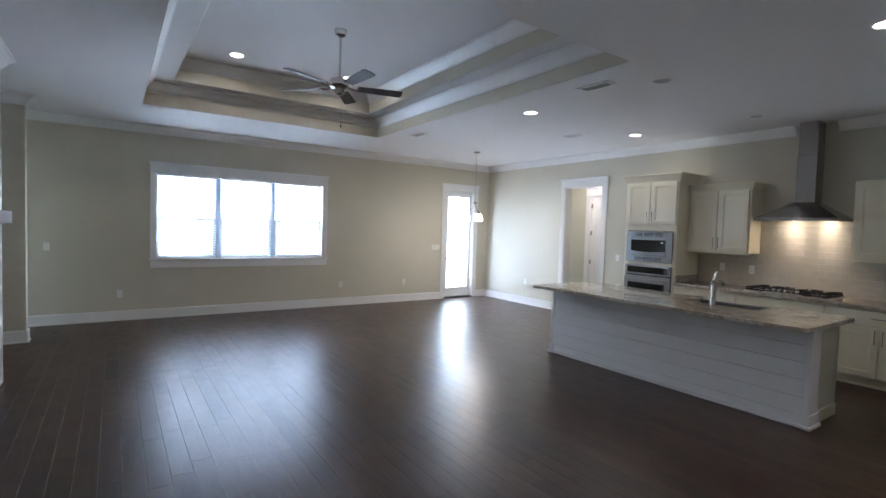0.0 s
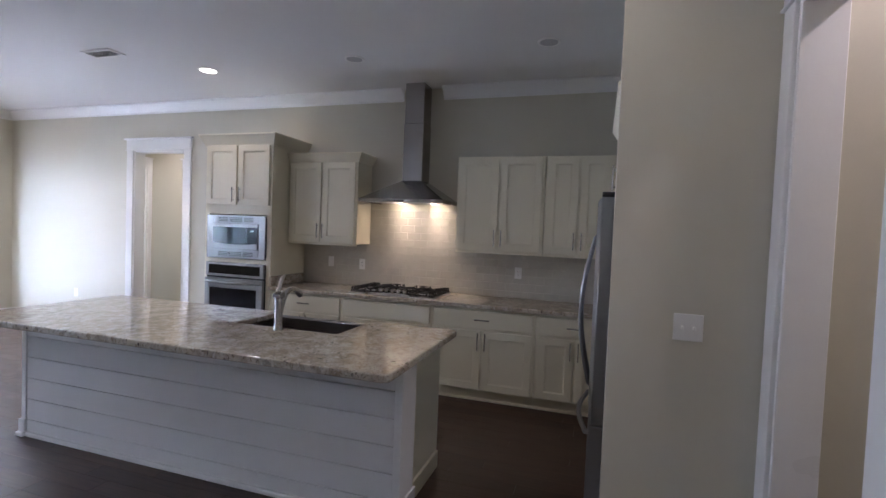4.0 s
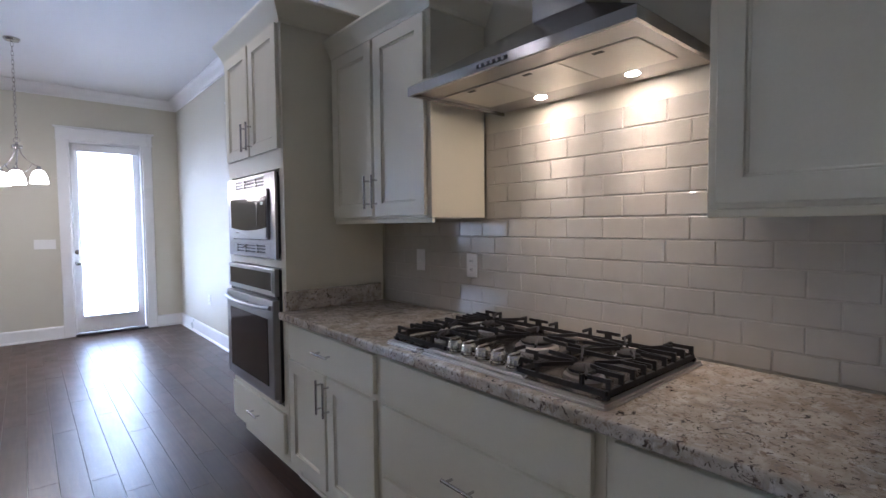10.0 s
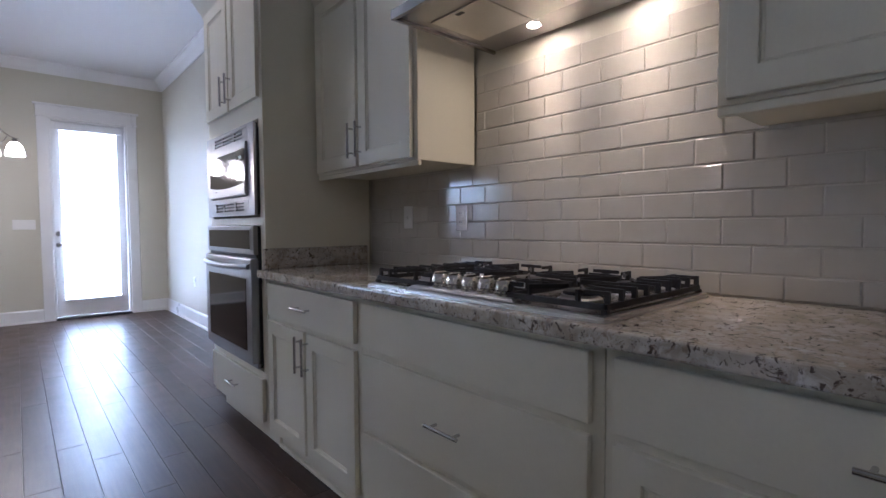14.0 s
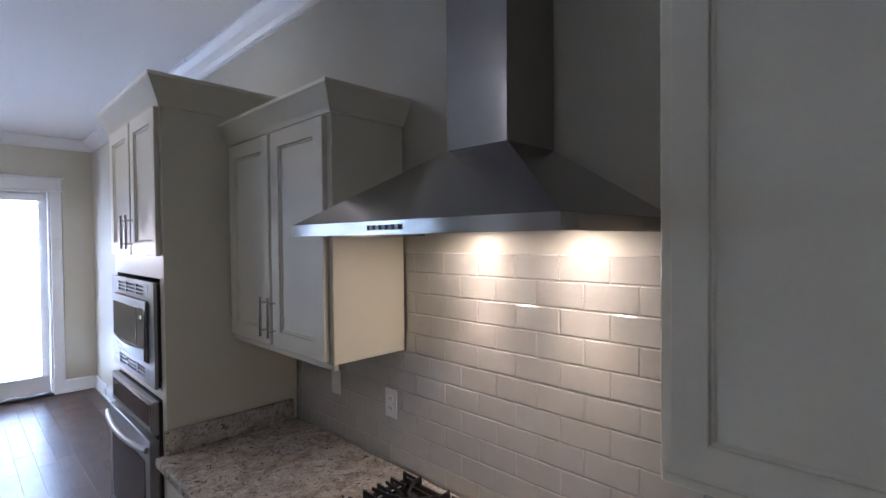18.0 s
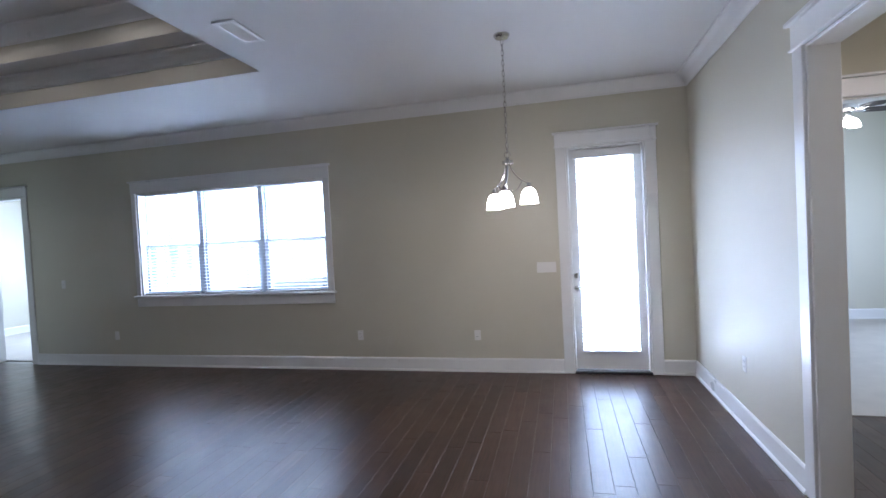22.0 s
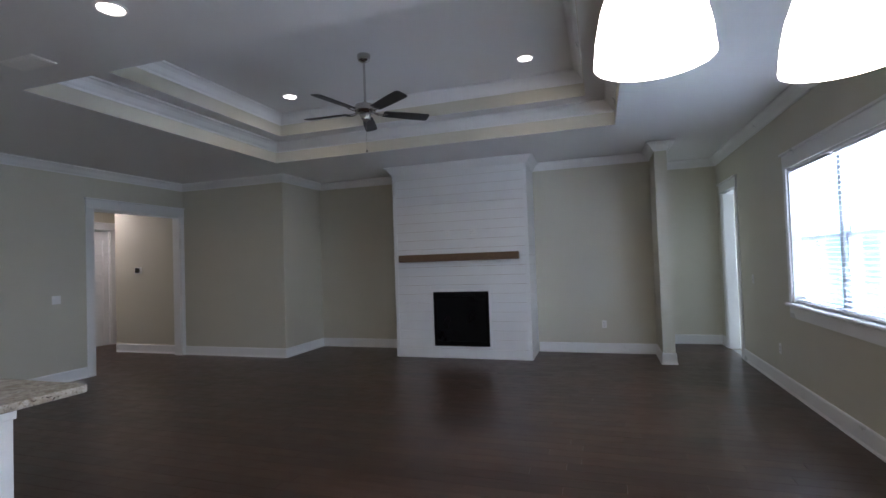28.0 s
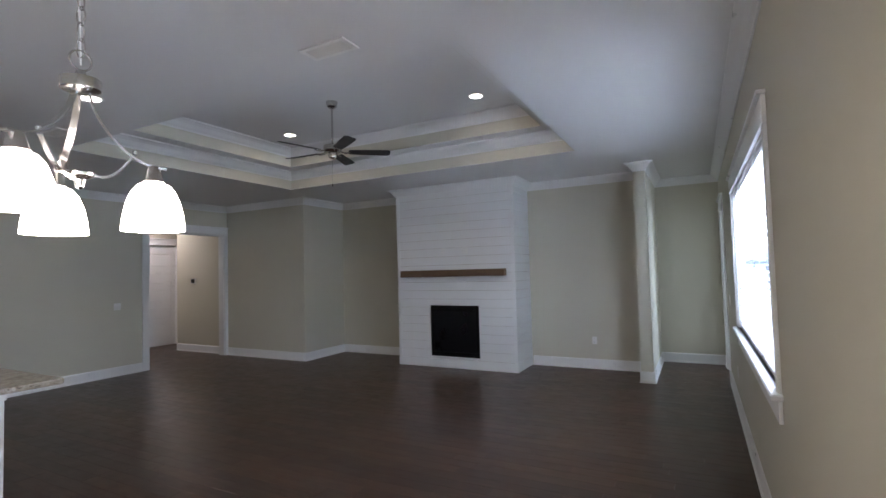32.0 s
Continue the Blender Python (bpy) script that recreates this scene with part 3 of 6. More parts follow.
panel_door(0.83, 2.41, (0.10, -2.50, 0), 180, "closed white five-panel hall door", name="door_4", hinges=False, handle=0)
panel_door(0.75, 2.42, (BED_W[1] - 0.012, YN + T + 0.03, 0), 83, "open white five-panel bedroom door", name="door_5")

# garden door: full glass with blinds between
gd = tagged(thing("door_1", (DOOR[0] + 0.021, YN + 0.065, 0.0), "closed white garden door with a full glass pane and white blinds", "door"), kind="structure")
GW, GH = DOOR[1] - DOOR[0] - 0.042, 2.433
gx0, gx1, gz0, gz1 = 0.070, 0.668, 0.225, 2.335
bm = bmesh.new()
bx(bm, 0, gx0, 0, 0.044, 0.03, GH)
bx(bm, gx1, GW, 0, 0.044, 0.03, GH)
bx(bm, gx0, gx1, 0, 0.044, 0.03, gz0)
bx(bm, gx0, gx1, 0, 0.044, gz1, GH)
slab = part("leaf", bm, TRIM, gd)
bm = bmesh.new()
for r in ((gx0 - 0.022, gx0 + 0.008, gz0 - 0.022, gz1 + 0.022), (gx1 - 0.008, gx1 + 0.022, gz0 - 0.022, gz1 + 0.022)):
    bx(bm, r[0], r[1], -0.012, -0.001, r[2], r[3])
for z0, z1 in ((gz0 - 0.022, gz0 + 0.008), (gz1 - 0.008, gz1 + 0.022)):
    bx(bm, gx0 + 0.008, gx1 - 0.008, -0.012, -0.001, z0, z1)
part("glazing_bead", bm, TRIM, slab)
pane = part("pane", box(gx0 + 0.002, gx1 - 0.002, 0.030, 0.034, gz0 + 0.002, gz1 - 0.002), CLEAR, gd)
pane.visible_shadow = False
part("blind_headrail", box(gx0 - 0.030, gx1 + 0.050, -0.045, -0.0135, gz1 - 0.004, gz1 + 0.078, 0.003, 1), BLIND, gd)
slat = mesh_of("slat", box(gx0 + 0.006, gx1 - 0.006, -0.0125, 0.0125, -0.0009, 0.0009), BLIND)
n = 58
for k in range(n):
    o = new("slat", slat)
    o.parent = gd
    o.matrix_basis = pose(0, -0.029, gz0 + 0.02 + (gz1 - gz0 - 0.04) * k / (n - 1), 22)
part("blind_bottom_rail", box(gx0 + 0.005, gx1 - 0.005, -0.042, -0.016, gz0 - 0.004, gz0 + 0.012, 0.003, 1), BLIND, gd)
for z, lab in ((1.06, "nickel deadbolt thumb turn"), (0.92, "nickel door knob")):
    bm = bmesh.new()
    tube(bm, [(0.036, -0.001, z), (0.036, -0.010, z)], 0.030, 18)
    if z > 1:
        tube(bm, [(0.036, -0.010, z), (0.036, -0.022, z)], 0.010, 10)
        bx(bm, 0.031, 0.041, -0.034, -0.021, z - 0.018, z + 0.018)
    else:
        tube(bm, [(0.036, -0.010, z), (0.036, -0.035, z)], 0.011, 12)
        tube(bm, [(0.036, -0.032, z), (0.036, -0.042, z), (0.036, -0.058, z), (0.036, -0.066, z)], [0.014, 0.027, 0.027, 0.015], 18)
    part("deadbolt" if z > 1 else "door_knob", bm, NICKEL, gd, lab)
part("threshold", box(-0.02, GW + 0.02, -0.10, 0.05, -0.004, 0.027, 0.006, 1), DARK, gd, "dark bronze threshold")

# window: three double-hung units in one casing
wx0, wx1, wz0, wz1 = WIN
wd = tagged(thing("window_1", (0, YN, 0), "wide triple window with white casing and open white blinds", "window"), kind="structure")


def wpart(name, x0, x1, y0, y1, z0, z1, mat=TRIM, bevel=0.002, parent=None):
    return part(name, box(x0, x1, y0, y1, z0, z1, bevel, 1), mat, parent or wd)


wpart("casing", wx0 - 0.075, wx0 - 0.003, -0.020, -0.001, wz0 + 0.002, wz1)
wpart("casing", wx1 + 0.003, wx1 + 0.075, -0.020, -0.001, wz0 + 0.002, wz1)
wpart("head_casing", wx0 - 0.080, wx1 + 0.080, -0.024, -0.001, wz1 + 0.002, wz1 + 0.145)
wpart("head_cap", wx0 - 0.100, wx1 + 0.100, -0.045, -0.001, wz1 + 0.146, wz1 + 0.168)
wpart("window_sill", wx0 - 0.10, wx1 + 0.10, -0.055, 0.10, wz0 - 0.032, wz0, bevel=0.008)
wpart("apron", wx0 - 0.075, wx1 + 0.075, -0.020, -0.001, wz0 - 0.15, wz0 - 0.033)
for a, b in ((wx0 - 0.002, wx0 + 0.018), (wx1 - 0.018, wx1 + 0.002)):
    wpart("window_jamb", a, b, 0.001, 0.149, wz0 + 0.001, wz1 - 0.02)
wpart("head_jamb", wx0 - 0.002, wx1 + 0.002, 0.001, 0.149, wz1 - 0.019, wz1 + 0.001)
uw = (wx1 - wx0 - 0.04) / 3
for k in range(3):
    a = wx0 + 0.02 + uw * k
    b = a + uw
    if k:
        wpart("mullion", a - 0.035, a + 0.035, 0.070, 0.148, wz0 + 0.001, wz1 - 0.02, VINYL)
    ia, ib = a + (0.036 if k else 0.0), b - (0.036 if k < 2 else 0.0)
    mid = 1.628
    for z0, z1, yy in ((wz0 + 0.002, mid + 0.02, 0.085), (mid - 0.02, wz1 - 0.021, 0.115)):
        bm = bmesh.new()
        f = 0.042 if yy < 0.1 else 0.020
        bx(bm, ia, ia + f, yy, yy + 0.028, z0, z1)
        bx(bm, ib - f, ib, yy, yy + 0.028, z0, z1)
        bx(bm, ia + f, ib - f, yy, yy + 0.028, z0, z0 + f)
        bx(bm, ia + f, ib - f, yy, yy + 0.028, z1 - f, z1)
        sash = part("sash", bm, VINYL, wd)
        g = part("pane", box(ia + f, ib - f, yy + 0.012, yy + 0.016, z0 + f, z1 - f), CLEAR, sash)
        g.visible_shadow = False
    sc = part("insect_screen", box(ia + 0.005, ib - 0.005, 0.1445, 0.1455, wz0 + 0.004, mid - 0.004), SCREEN, wd, "fine dark insect screen over the lower sash")
    sc.visible_shadow = False
    # blind
    head = part("blind_headrail", box(ia + 0.004, ib - 0.004, 0.020, 0.058, wz1 - 0.036, wz1 - 0.0205, 0.003, 1), BLIND, wd)
    sl = mesh_of("slat", box(ia + 0.006, ib - 0.006, -0.025, 0.025, -0.0013, 0.0013), BLIND)
    n = 31
    for j in range(n):
        o = new("slat", sl)
        o.parent = wd
        o.matrix_basis = pose(0, 0.039, wz0 + 0.045 + (wz1 - wz0 - 0.10) * j / (n - 1), 6)
    part("blind_bottom_rail", box(ia + 0.005, ib - 0.005, 0.014, 0.064, wz0 + 0.006, wz0 + 0.024, 0.003, 1), BLIND, wd)
    for fx in (0.15, 0.85):
        x = ia + (ib - ia) * fx
        part("ladder_cord", bar([(x, 0.013, wz0 + 0.02), (x, 0.013, wz1 - 0.04)], 0.0012, 5), BLIND, wd)
part("tilt_wand", bar([(wx1 - 0.10, 0.006, wz1 - 0.08), (wx1 - 0.095, -0.004, wz1 - 0.75)], 0.004, 8), PLASTIC, wd)

# ---------------------------------------------------------------- chimney breast
cb = struct("wall_chimney_breast", box(XW - 0.02, XBREAST - 0.016, 4.336, 6.504, -0.05, CEIL + 0.01), BACKING, "white shiplap chimney breast", "wall")
FBX = (4.968, 5.876, 0.185, 1.044)
# the firebox is cut out of the breast
bm = bmesh.new()
b0, b1 = XW + 0.001, XBREAST - 0.016
bx(bm, b0, b1, 4.336, FBX[0], -0.05, CEIL + 0.01)
bx(bm, b0, b1, FBX[1], 6.504, -0.05, CEIL + 0.01)
bx(bm, b0, b1, FBX[0], FBX[1], -0.05, FBX[2])
bx(bm, b0, b1, FBX[0], FBX[1], FBX[3], CEIL + 0.01)
bm.to_mesh(cb.data)
bm.free()
PITCH, GAPW, CORNER, TRIMW = 0.1435, 0.0045, 0.058, 0.034
part("corner_board", box(XBREAST - 0.0155, XBREAST + 0.003, 4.320, 4.320 + CORNER, 0.146, CEIL - 0.004, 0.002, 1), SHIP, cb)
part("corner_board", box(XBREAST - 0.0155, XBREAST + 0.003, 6.520 - CORNER, 6.520, 0.146, CEIL - 0.004, 0.002, 1), SHIP, cb)
F0, F1 = FBX[0] - TRIMW, FBX[1] + TRIMW
for y0, y1 in ((F0, FBX[0] - 0.001), (FBX[1] + 0.001, F1)):
    part("firebox_trim", box(XBREAST - 0.0155, XBREAST + 0.003, y0, y1, FBX[2] - TRIMW, FBX[3] + TRIMW, 0.002, 1), SHIP, cb)
for z0, z1 in ((FBX[2] - TRIMW, FBX[2] - 0.001), (FBX[3] + 0.001, FBX[3] + TRIMW)):
    part("firebox_trim", box(XBREAST - 0.0155, XBREAST + 0.003, FBX[0], FBX[1], z0, z1, 0.002, 1), SHIP, cb)
z = 0.150
while z < CEIL - 0.02:
    z1 = min(z + PITCH - GAPW, CEIL - 0.004)
    ya, yb = 4.320 + CORNER + 0.001, 6.520 - CORNER - 0.001
    lo, hi = FBX[2] - TRIMW, FBX[3] + TRIMW
    if z >= hi or z1 <= lo:
        spans = [(ya, yb, z, z1)]
    else:
        spans = [(ya, F0 - 0.001, z, z1), (F1 + 0.001, yb, z, z1)]
        if z1 > hi + 0.004:
            spans.append((F0, F1, hi + 0.001, z1))
        if z < lo - 0.004:
            spans.append((F0, F1, z, lo - 0.001))
    for y0, y1, za, zb in spans:
        part("shiplap_board", box(XBREAST - 0.0155, XBREAST, y0, y1, za, zb, 0.0015, 1), SHIP, cb)
    for y0, y1 in ((6.5045, 6.5195), (4.3205, 4.3355)):
        part("shiplap_board", box(XW + 0.001, XBREAST - 0.0165, y0, y1, z, z1, 0.0015, 1), SHIP, cb)
    z += PITCH
part("base_board", box(XBREAST - 0.0155, XBREAST + 0.004, 4.316, 6.524, 0.0, 0.1455, 0.003, 1), SHIP, cb)
for y0, y1 in ((6.5045, 6.524), (4.316, 4.3355)):
    part("base_board", box(XW + 0.001, XBREAST - 0.0165, y0, y1, 0.0, 0.1455, 0.003, 1), SHIP, cb)

fp = thing("fireplace", (XBREAST, 5.422, FBX[2]), "black gas fireplace insert set in white shiplap", "fireplace")
W2, H2 = 0.450, FBX[3] - FBX[2]
bm = bmesh.new()
bx(bm, -0.50, -0.48, -W2, W2, 0.004, H2 - 0.004)
bx(bm, -0.48, -0.03, -W2, -W2 + 0.02, 0.004, H2 - 0.004)
bx(bm, -0.48, -0.03, W2 - 0.02, W2, 0.004, H2 - 0.004)
bx(bm, -0.48, -0.03, -W2 + 0.02, W2 - 0.02, 0.004, 0.03)
bx(bm, -0.48, -0.03, -W2 + 0.02, W2 - 0.02, H2 - 0.03, H2 - 0.004)
part("firebox", bm, FIREBLACK, fp)
bm = bmesh.new()
for r in ((-W2, -W2 + 0.05, 0.004, H2 - 0.004), (W2 - 0.05, W2, 0.004, H2 - 0.004)):
    bx(bm, -0.029, -0.012, *r)
bx(bm, -0.029, -0.012, -W2 + 0.05, W2 - 0.05, 0.004, 0.075)
bx(bm, -0.029, -0.012, -W2 + 0.05, W2 - 0.05, H2 - 0.10, H2 - 0.004)
fr = part("surround", bm, FIREBLACK, fp)
for k in range(3):
    part("louver", box(-0.012, -0.006, -W2 + 0.06, W2 - 0.06, H2 - 0.09 + k * 0.027, H2 - 0.078 + k * 0.027), FIREBLACK, fr)
part("glass", box(-0.050, -0.046, -W2 + 0.03, W2 - 0.03, 0.05, H2 - 0.06), FIREGLASS, fp)
for k, (dy, dx, rot) in enumerate(((-0.05, -0.25, 8), (0.06, -0.32, -12))):
    bm = bar([(dx, dy - 0.27, 0.09), (dx - 0.02, dy, 0.11 + 0.03 * k), (dx + 0.03, dy + 0.27, 0.09)], [0.045, 0.05, 0.04], 9)
    part("gas_log", bm, FIREBLACK, fp)

mt = thing("mantel_shelf", (XBREAST + 0.001, 5.405, 1.53), "rough stained wooden beam mantel on white shiplap", "mantel")
bm = box(0, 0.095, -0.972, 0.972, 0, 0.115, 0.006, 2)
for v in bm.verts:
    v.co += Vector((0, 0, 1)) * 0.003 * noise.noise(v.co * 5)
part("beam", bm, MANTEL, mt)


# ---------------------------------------------------------------- kitchen
def bar_pull(parent, x, y, z, length, vertical=True):
    """A nickel bar pull standing off a face at y (front is -y)."""
    bm = bmesh.new()
    h = length / 2
    e = h * 0.70
    if vertical:
        tube(bm, [(x, y - 0.030, z - h), (x, y - 0.030, z + h)], 0.0058, 12)
        for s in (-e, e):
            tube(bm, [(x, y, z + s), (x, y - 0.030, z + s)], 0.0045, 10)
    else:
        tube(bm, [(x - h, y - 0.030, z), (x + h, y - 0.030, z)], 0.0058, 12)
        for s in (-e, e):
            tube(bm, [(x + s, y, z), (x + s, y - 0.030, z)], 0.0045, 10)
    return part("handle", bm, NICKEL, parent, "brushed nickel bar pull")


def ring_frame(x0, x1, z0, z1, rail, y0, y1, c=0.0018):
    """A rectangular frame in one piece, its front edges eased."""
    bm = bmesh.new()

    def loop(i, y):
        return [bm.verts.new(p) for p in ((x0 + i, y, z0 + i), (x1 - i, y, z0 + i), (x1 - i, y, z1 - i), (x0 + i, y, z1 - i))]
    loops = [loop(0, y1), loop(0, y0 + c), loop(c, y0), loop(rail - c, y0), loop(rail, y0 + c), loop(rail, y1)]
    for a, b in zip(loops, loops[1:] + loops[:1]):
        for k in range(4):
            bm.faces.new((a[k], a[(k + 1) % 4], b[(k + 1) % 4], b[k]))
    bmesh.ops.recalc_face_normals(bm, faces=bm.faces[:])
    return bm


def shaker(parent, x0, x1, z0, z1, handle_x=None, handle_z=None, rail=0.062, y=-0.021, length=0.16):
    """A shaker door, hung before the face at y=0."""
    bm = ring_frame(x0, x1, z0, z1, rail, y, -0.002)
    d = part("door", bm, CREAM, parent)
    i = rail - 0.002
    part("panel", box(x0 + i, x1 - i, y + 0.011, -0.004, z0 + i, z1 - i), CREAM, d)
    bm = ring_frame(x0 + rail - 0.001, x1 - rail + 0.001, z0 + rail - 0.001, z1 - rail + 0.001, 0.010, y + 0.005, y + 0.0112, 0.004)
    part("panel_bead", bm, CREAM, d)
    if handle_x is not None:
        bar_pull(d, handle_x, y, handle_z, length)
    return d


def drawer(parent, x0, x1, z0, z1, length=0.14, handle=True, y=-0.021):
    d = part("drawer_front", box(x0, x1, y, -0.002, z0, z1, 0.003, 2), CREAM, parent)
    if handle:
        bar_pull(d, (x0 + x1) / 2, y, (z0 + z1) / 2, length, False)
    return d


FACE = 7.285


def unit(name, y_left, y_right, label, z=0.0, face=FACE, group=""):
    """A cabinet against the east wall. Local x runs to its right, y into the wall, z up."""
    ob = thing(name, (face, y_left, z), label, "cabinet", group, -90)
    return ob, y_left - y_right


def base_unit(y_left, y_right, kind, label):
    ob, w = unit("base_cabinet", y_left, y_right, label, group="base cabinets along the east wall")
    w -= 0.002
    d = 7.88 - FACE
    part("body", box(0.001, w, 0, d, 0.105, 0.873), CREAM, ob)
    part("toe_kick", box(0.001, w, 0.055, 0.075, 0.0, 0.104), CREAM, ob)
    part("toe_moulding", box(0.001, w, 0.036, 0.0545, 0.0, 0.018, 0.004, 1), CREAM, ob)
    m = 0.028
    if kind == "drawers":
        drawer(ob, m, w - m, 0.690, 0.850, handle=False)
        drawer(ob, m, w - m, 0.405, 0.665)
        drawer(ob, m, w - m, 0.120, 0.380)
    else:
        drawer(ob, m, w - m, 0.690, 0.850)
        c = w / 2
        shaker(ob, m, c - 0.012, 0.120, 0.665, c - 0.034, 0.57)
        shaker(ob, c + 0.012, w - m, 0.120, 0.665, c + 0.034, 0.57)
    return ob


base_unit(4.285, 3.415, "doors", "cream base cabinet with a drawer over two shaker doors")
base_unit(3.415, 2.445, "drawers", "cream three-drawer cabinet under the gas cooktop")
base_unit(2.445, 1.475, "doors", "wide cream base cabinet with a drawer over two shaker doors")
base_unit(1.475, 0.80, "doors", "cream base cabinet with a drawer near the refrigerator")
base_unit(0.80, 0.225, "doors", "cream corner base cabinet beside the refrigerator")


def upper_unit(y_left, y_right, z0, z1, label, crowned=True):
    face = 7.565
    ob, w = unit("wall_cabinet", y_left, y_right, label, face=face, group="wall cabinets along the east wall")
    w -= 0.002
    d = 7.888 - face
    part("body", box(0.001, w, 0, d, z0, z1, 0.002, 1), CREAM, ob)
    part("light_rail", box(0.001, w, 0.002, 0.020, z0 - 0.022, z0 - 0.0005, 0.003, 1), CREAM, ob)
    c, m = w / 2, 0.026
    top = z1 - (0.045 if crowned else 0.016)
    shaker(ob, m, c - 0.012, z0 + 0.012, top, c - 0.034, z0 + 0.13)
    shaker(ob, c + 0.012, w - m, z0 + 0.012, top, c + 0.034, z0 + 0.13)
    if crowned:
        pr = [(-0.001, z1 - 0.035), (0.010, z1 - 0.035), (0.016, z1 - 0.020), (0.050, z1 + 0.040), (0.056, z1 + 0.048), (0.056, z1 + 0.060), (-0.001, z1 + 0.060)]
        pts = [(0.001, -0.001), (w, -0.001), (w, d)]
        part("crown_moulding", sweep(pts, [(-o, zz) for o, zz in pr]), CREAM, ob)
    return ob


upper_unit(4.284, 3.432, 1.39, 2.300, "cream two-door wall cabinet with a crown beside the range hood")
upper_unit(2.336, 1.482, 1.39, 2.306, "cream two-door wall cabinet with a plain top beside the range hood", False)
upper_unit(1.480, 0.860, 1.39, 2.306, "cream wall cabinet with two shaker doors near the refrigerator", False)

# oven tower
ot, tw = unit("oven_cabinet", 5.160, 4.287, "tall cream cabinet holding a microwave and a wall oven", face=7.275)
td = 7.885 - 7.275
for a, b in ((0.0, 0.018), (tw - 0.018, tw)):
    part("side_panel", box(a, b, 0, td, 0.10, 2.445, 0.001, 1), CREAM, ot)
part("drawer_box", box(0.0185, tw - 0.0185, 0, td - 0.001, 0.10, 0.385), CREAM, ot)
part("shelf", box(0.0185, tw - 0.0185, 0, td - 0.001, 1.135, 1.175), CREAM, ot)
part("upper_box", box(0.0185, tw - 0.0185, 0, td - 0.001, 1.665, 2.445), CREAM, ot)
for z0, z1 in ((0.3855, 1.1345), (1.1755, 1.6645)):
    part("back_panel", box(0.0185, tw - 0.0185, td - 0.02, td - 0.001, z0, z1), CREAM, ot)
    for a, b in ((0.0185, 0.055), (tw - 0.055, tw - 0.0185)):
        part("stile", box(a, b, 0, 0.02, z0, z1), CREAM, ot)
part("toe_kick", box(0.02, tw - 0.001, 0.055, 0.075, 0, 0.099), CREAM, ot)
drawer(ot, 0.028, tw - 0.028, 0.135, 0.355)
shaker(ot, 0.028, tw / 2 - 0.013, 1.765, 2.405, tw / 2 - 0.043, 1.875)
shaker(ot, tw / 2 + 0.013, tw - 0.028, 1.765, 2.405, tw / 2 + 0.043, 1.875)
z1 = 2.445
pr = [(-0.001, z1 - 0.045), (0.010, z1 - 0.045), (0.016, z1 - 0.025), (0.056, z1 + 0.060), (0.062, z1 + 0.068), (0.062, z1 + 0.082), (-0.001, z1 + 0.082)]
part("crown_moulding", sweep([(0, td), (0, -0.001), (tw, -0.001), (tw, td)], [(-o, zz) for o, zz in pr]), CREAM, ot)

def frame_ring(x0, x1, z0, z1, w, ya, yb):
    """A flat rectangular ring facing -y."""
    bm = bmesh.new()
    bx(bm, x0, x1, ya, yb, z0, z0 + w)
    bx(bm, x0, x1, ya, yb, z1 - w, z1)
    bx(bm, x0, x0 + w, ya, yb, z0 + w + 0.0001, z1 - w - 0.0001)
    bx(bm, x1 - w, x1, ya, yb, z0 + w + 0.0001, z1 - w - 0.0001)
    return bm


# microwave and oven, each 0.765 wide, their black sides proud of the cabinet
AW = 0.765
mw = thing("microwave", (7.262, 5.1085, 1.184), "built-in stainless microwave with vented trim kit", "microwave", rz=-90)
part("body", box(0.03, AW - 0.03, 0.0112, 0.43, 0.02, 0.445), DARK, mw)
part("side_band", box(0.003, AW - 0.003, 0.0, 0.0108, 0.003, 0.463, 0.001, 1), DARK, mw, "black side band")
SW = 0.083  # side rail of the trim kit
bm = bmesh.new()
for r in ((0, AW, 0.0, 0.018), (0, AW, 0.450, 0.466), (SW + 0.0001, AW - SW - 0.0001, 0.0785, 0.0985), (SW + 0.0001, AW - SW - 0.0001, 0.381, 0.392)):
    bx(bm, r[0], r[1], -0.014, -0.0005, r[2], r[3])
for a, b in ((0, SW), (AW - SW, AW)):
    bx(bm, a, b, -0.014, -0.0005, 0.0181, 0.4499)
part("trim_frame", bm, STEEL, mw)
for z0, z1 in ((0.0185, 0.078), (0.3925, 0.4495)):
    part("vent_back", box(SW + 0.0005, AW - SW - 0.0005, -0.004, -0.0008, z0, z1), DARK, mw)
    for lo, hi in ((0.0, 0.0075), (0.0165, 0.0255), (0.0340, 0.0430), (0.0515, z1 - z0)):
        part("vent_slat", box(SW + 0.0005, AW - SW - 0.0005, -0.0138, -0.0045, z0 + lo, z0 + hi, 0.001, 1), STEEL, mw)
    for xx in (0.118, 0.289, 0.476, AW - 0.118):
        half = 0.033 if xx in (0.118, AW - 0.118) else 0.010
        part("vent_bar", box(xx - half, xx + half, -0.0142, -0.0042, z0 + 0.001, z1 - 0.001), STEEL, mw)
part("shadow_gap", box(SW + 0.001, AW - SW - 0.001, -0.0045, -0.0008, 0.0986, 0.3808), DARK, mw)
dr = part("door", box(SW + 0.003, AW - SW - 0.003, -0.026, -0.0048, 0.1035, 0.3775, 0.004, 2), STEEL, mw)


def smile(x0, x1, ze, sag, n=16):
    """Points along a shallow arc that hangs below its ends."""
    return [(x0 + (x1 - x0) * k / n, ze - sag * (1 - (2 * k / n - 1) ** 2)) for k in range(n + 1)]


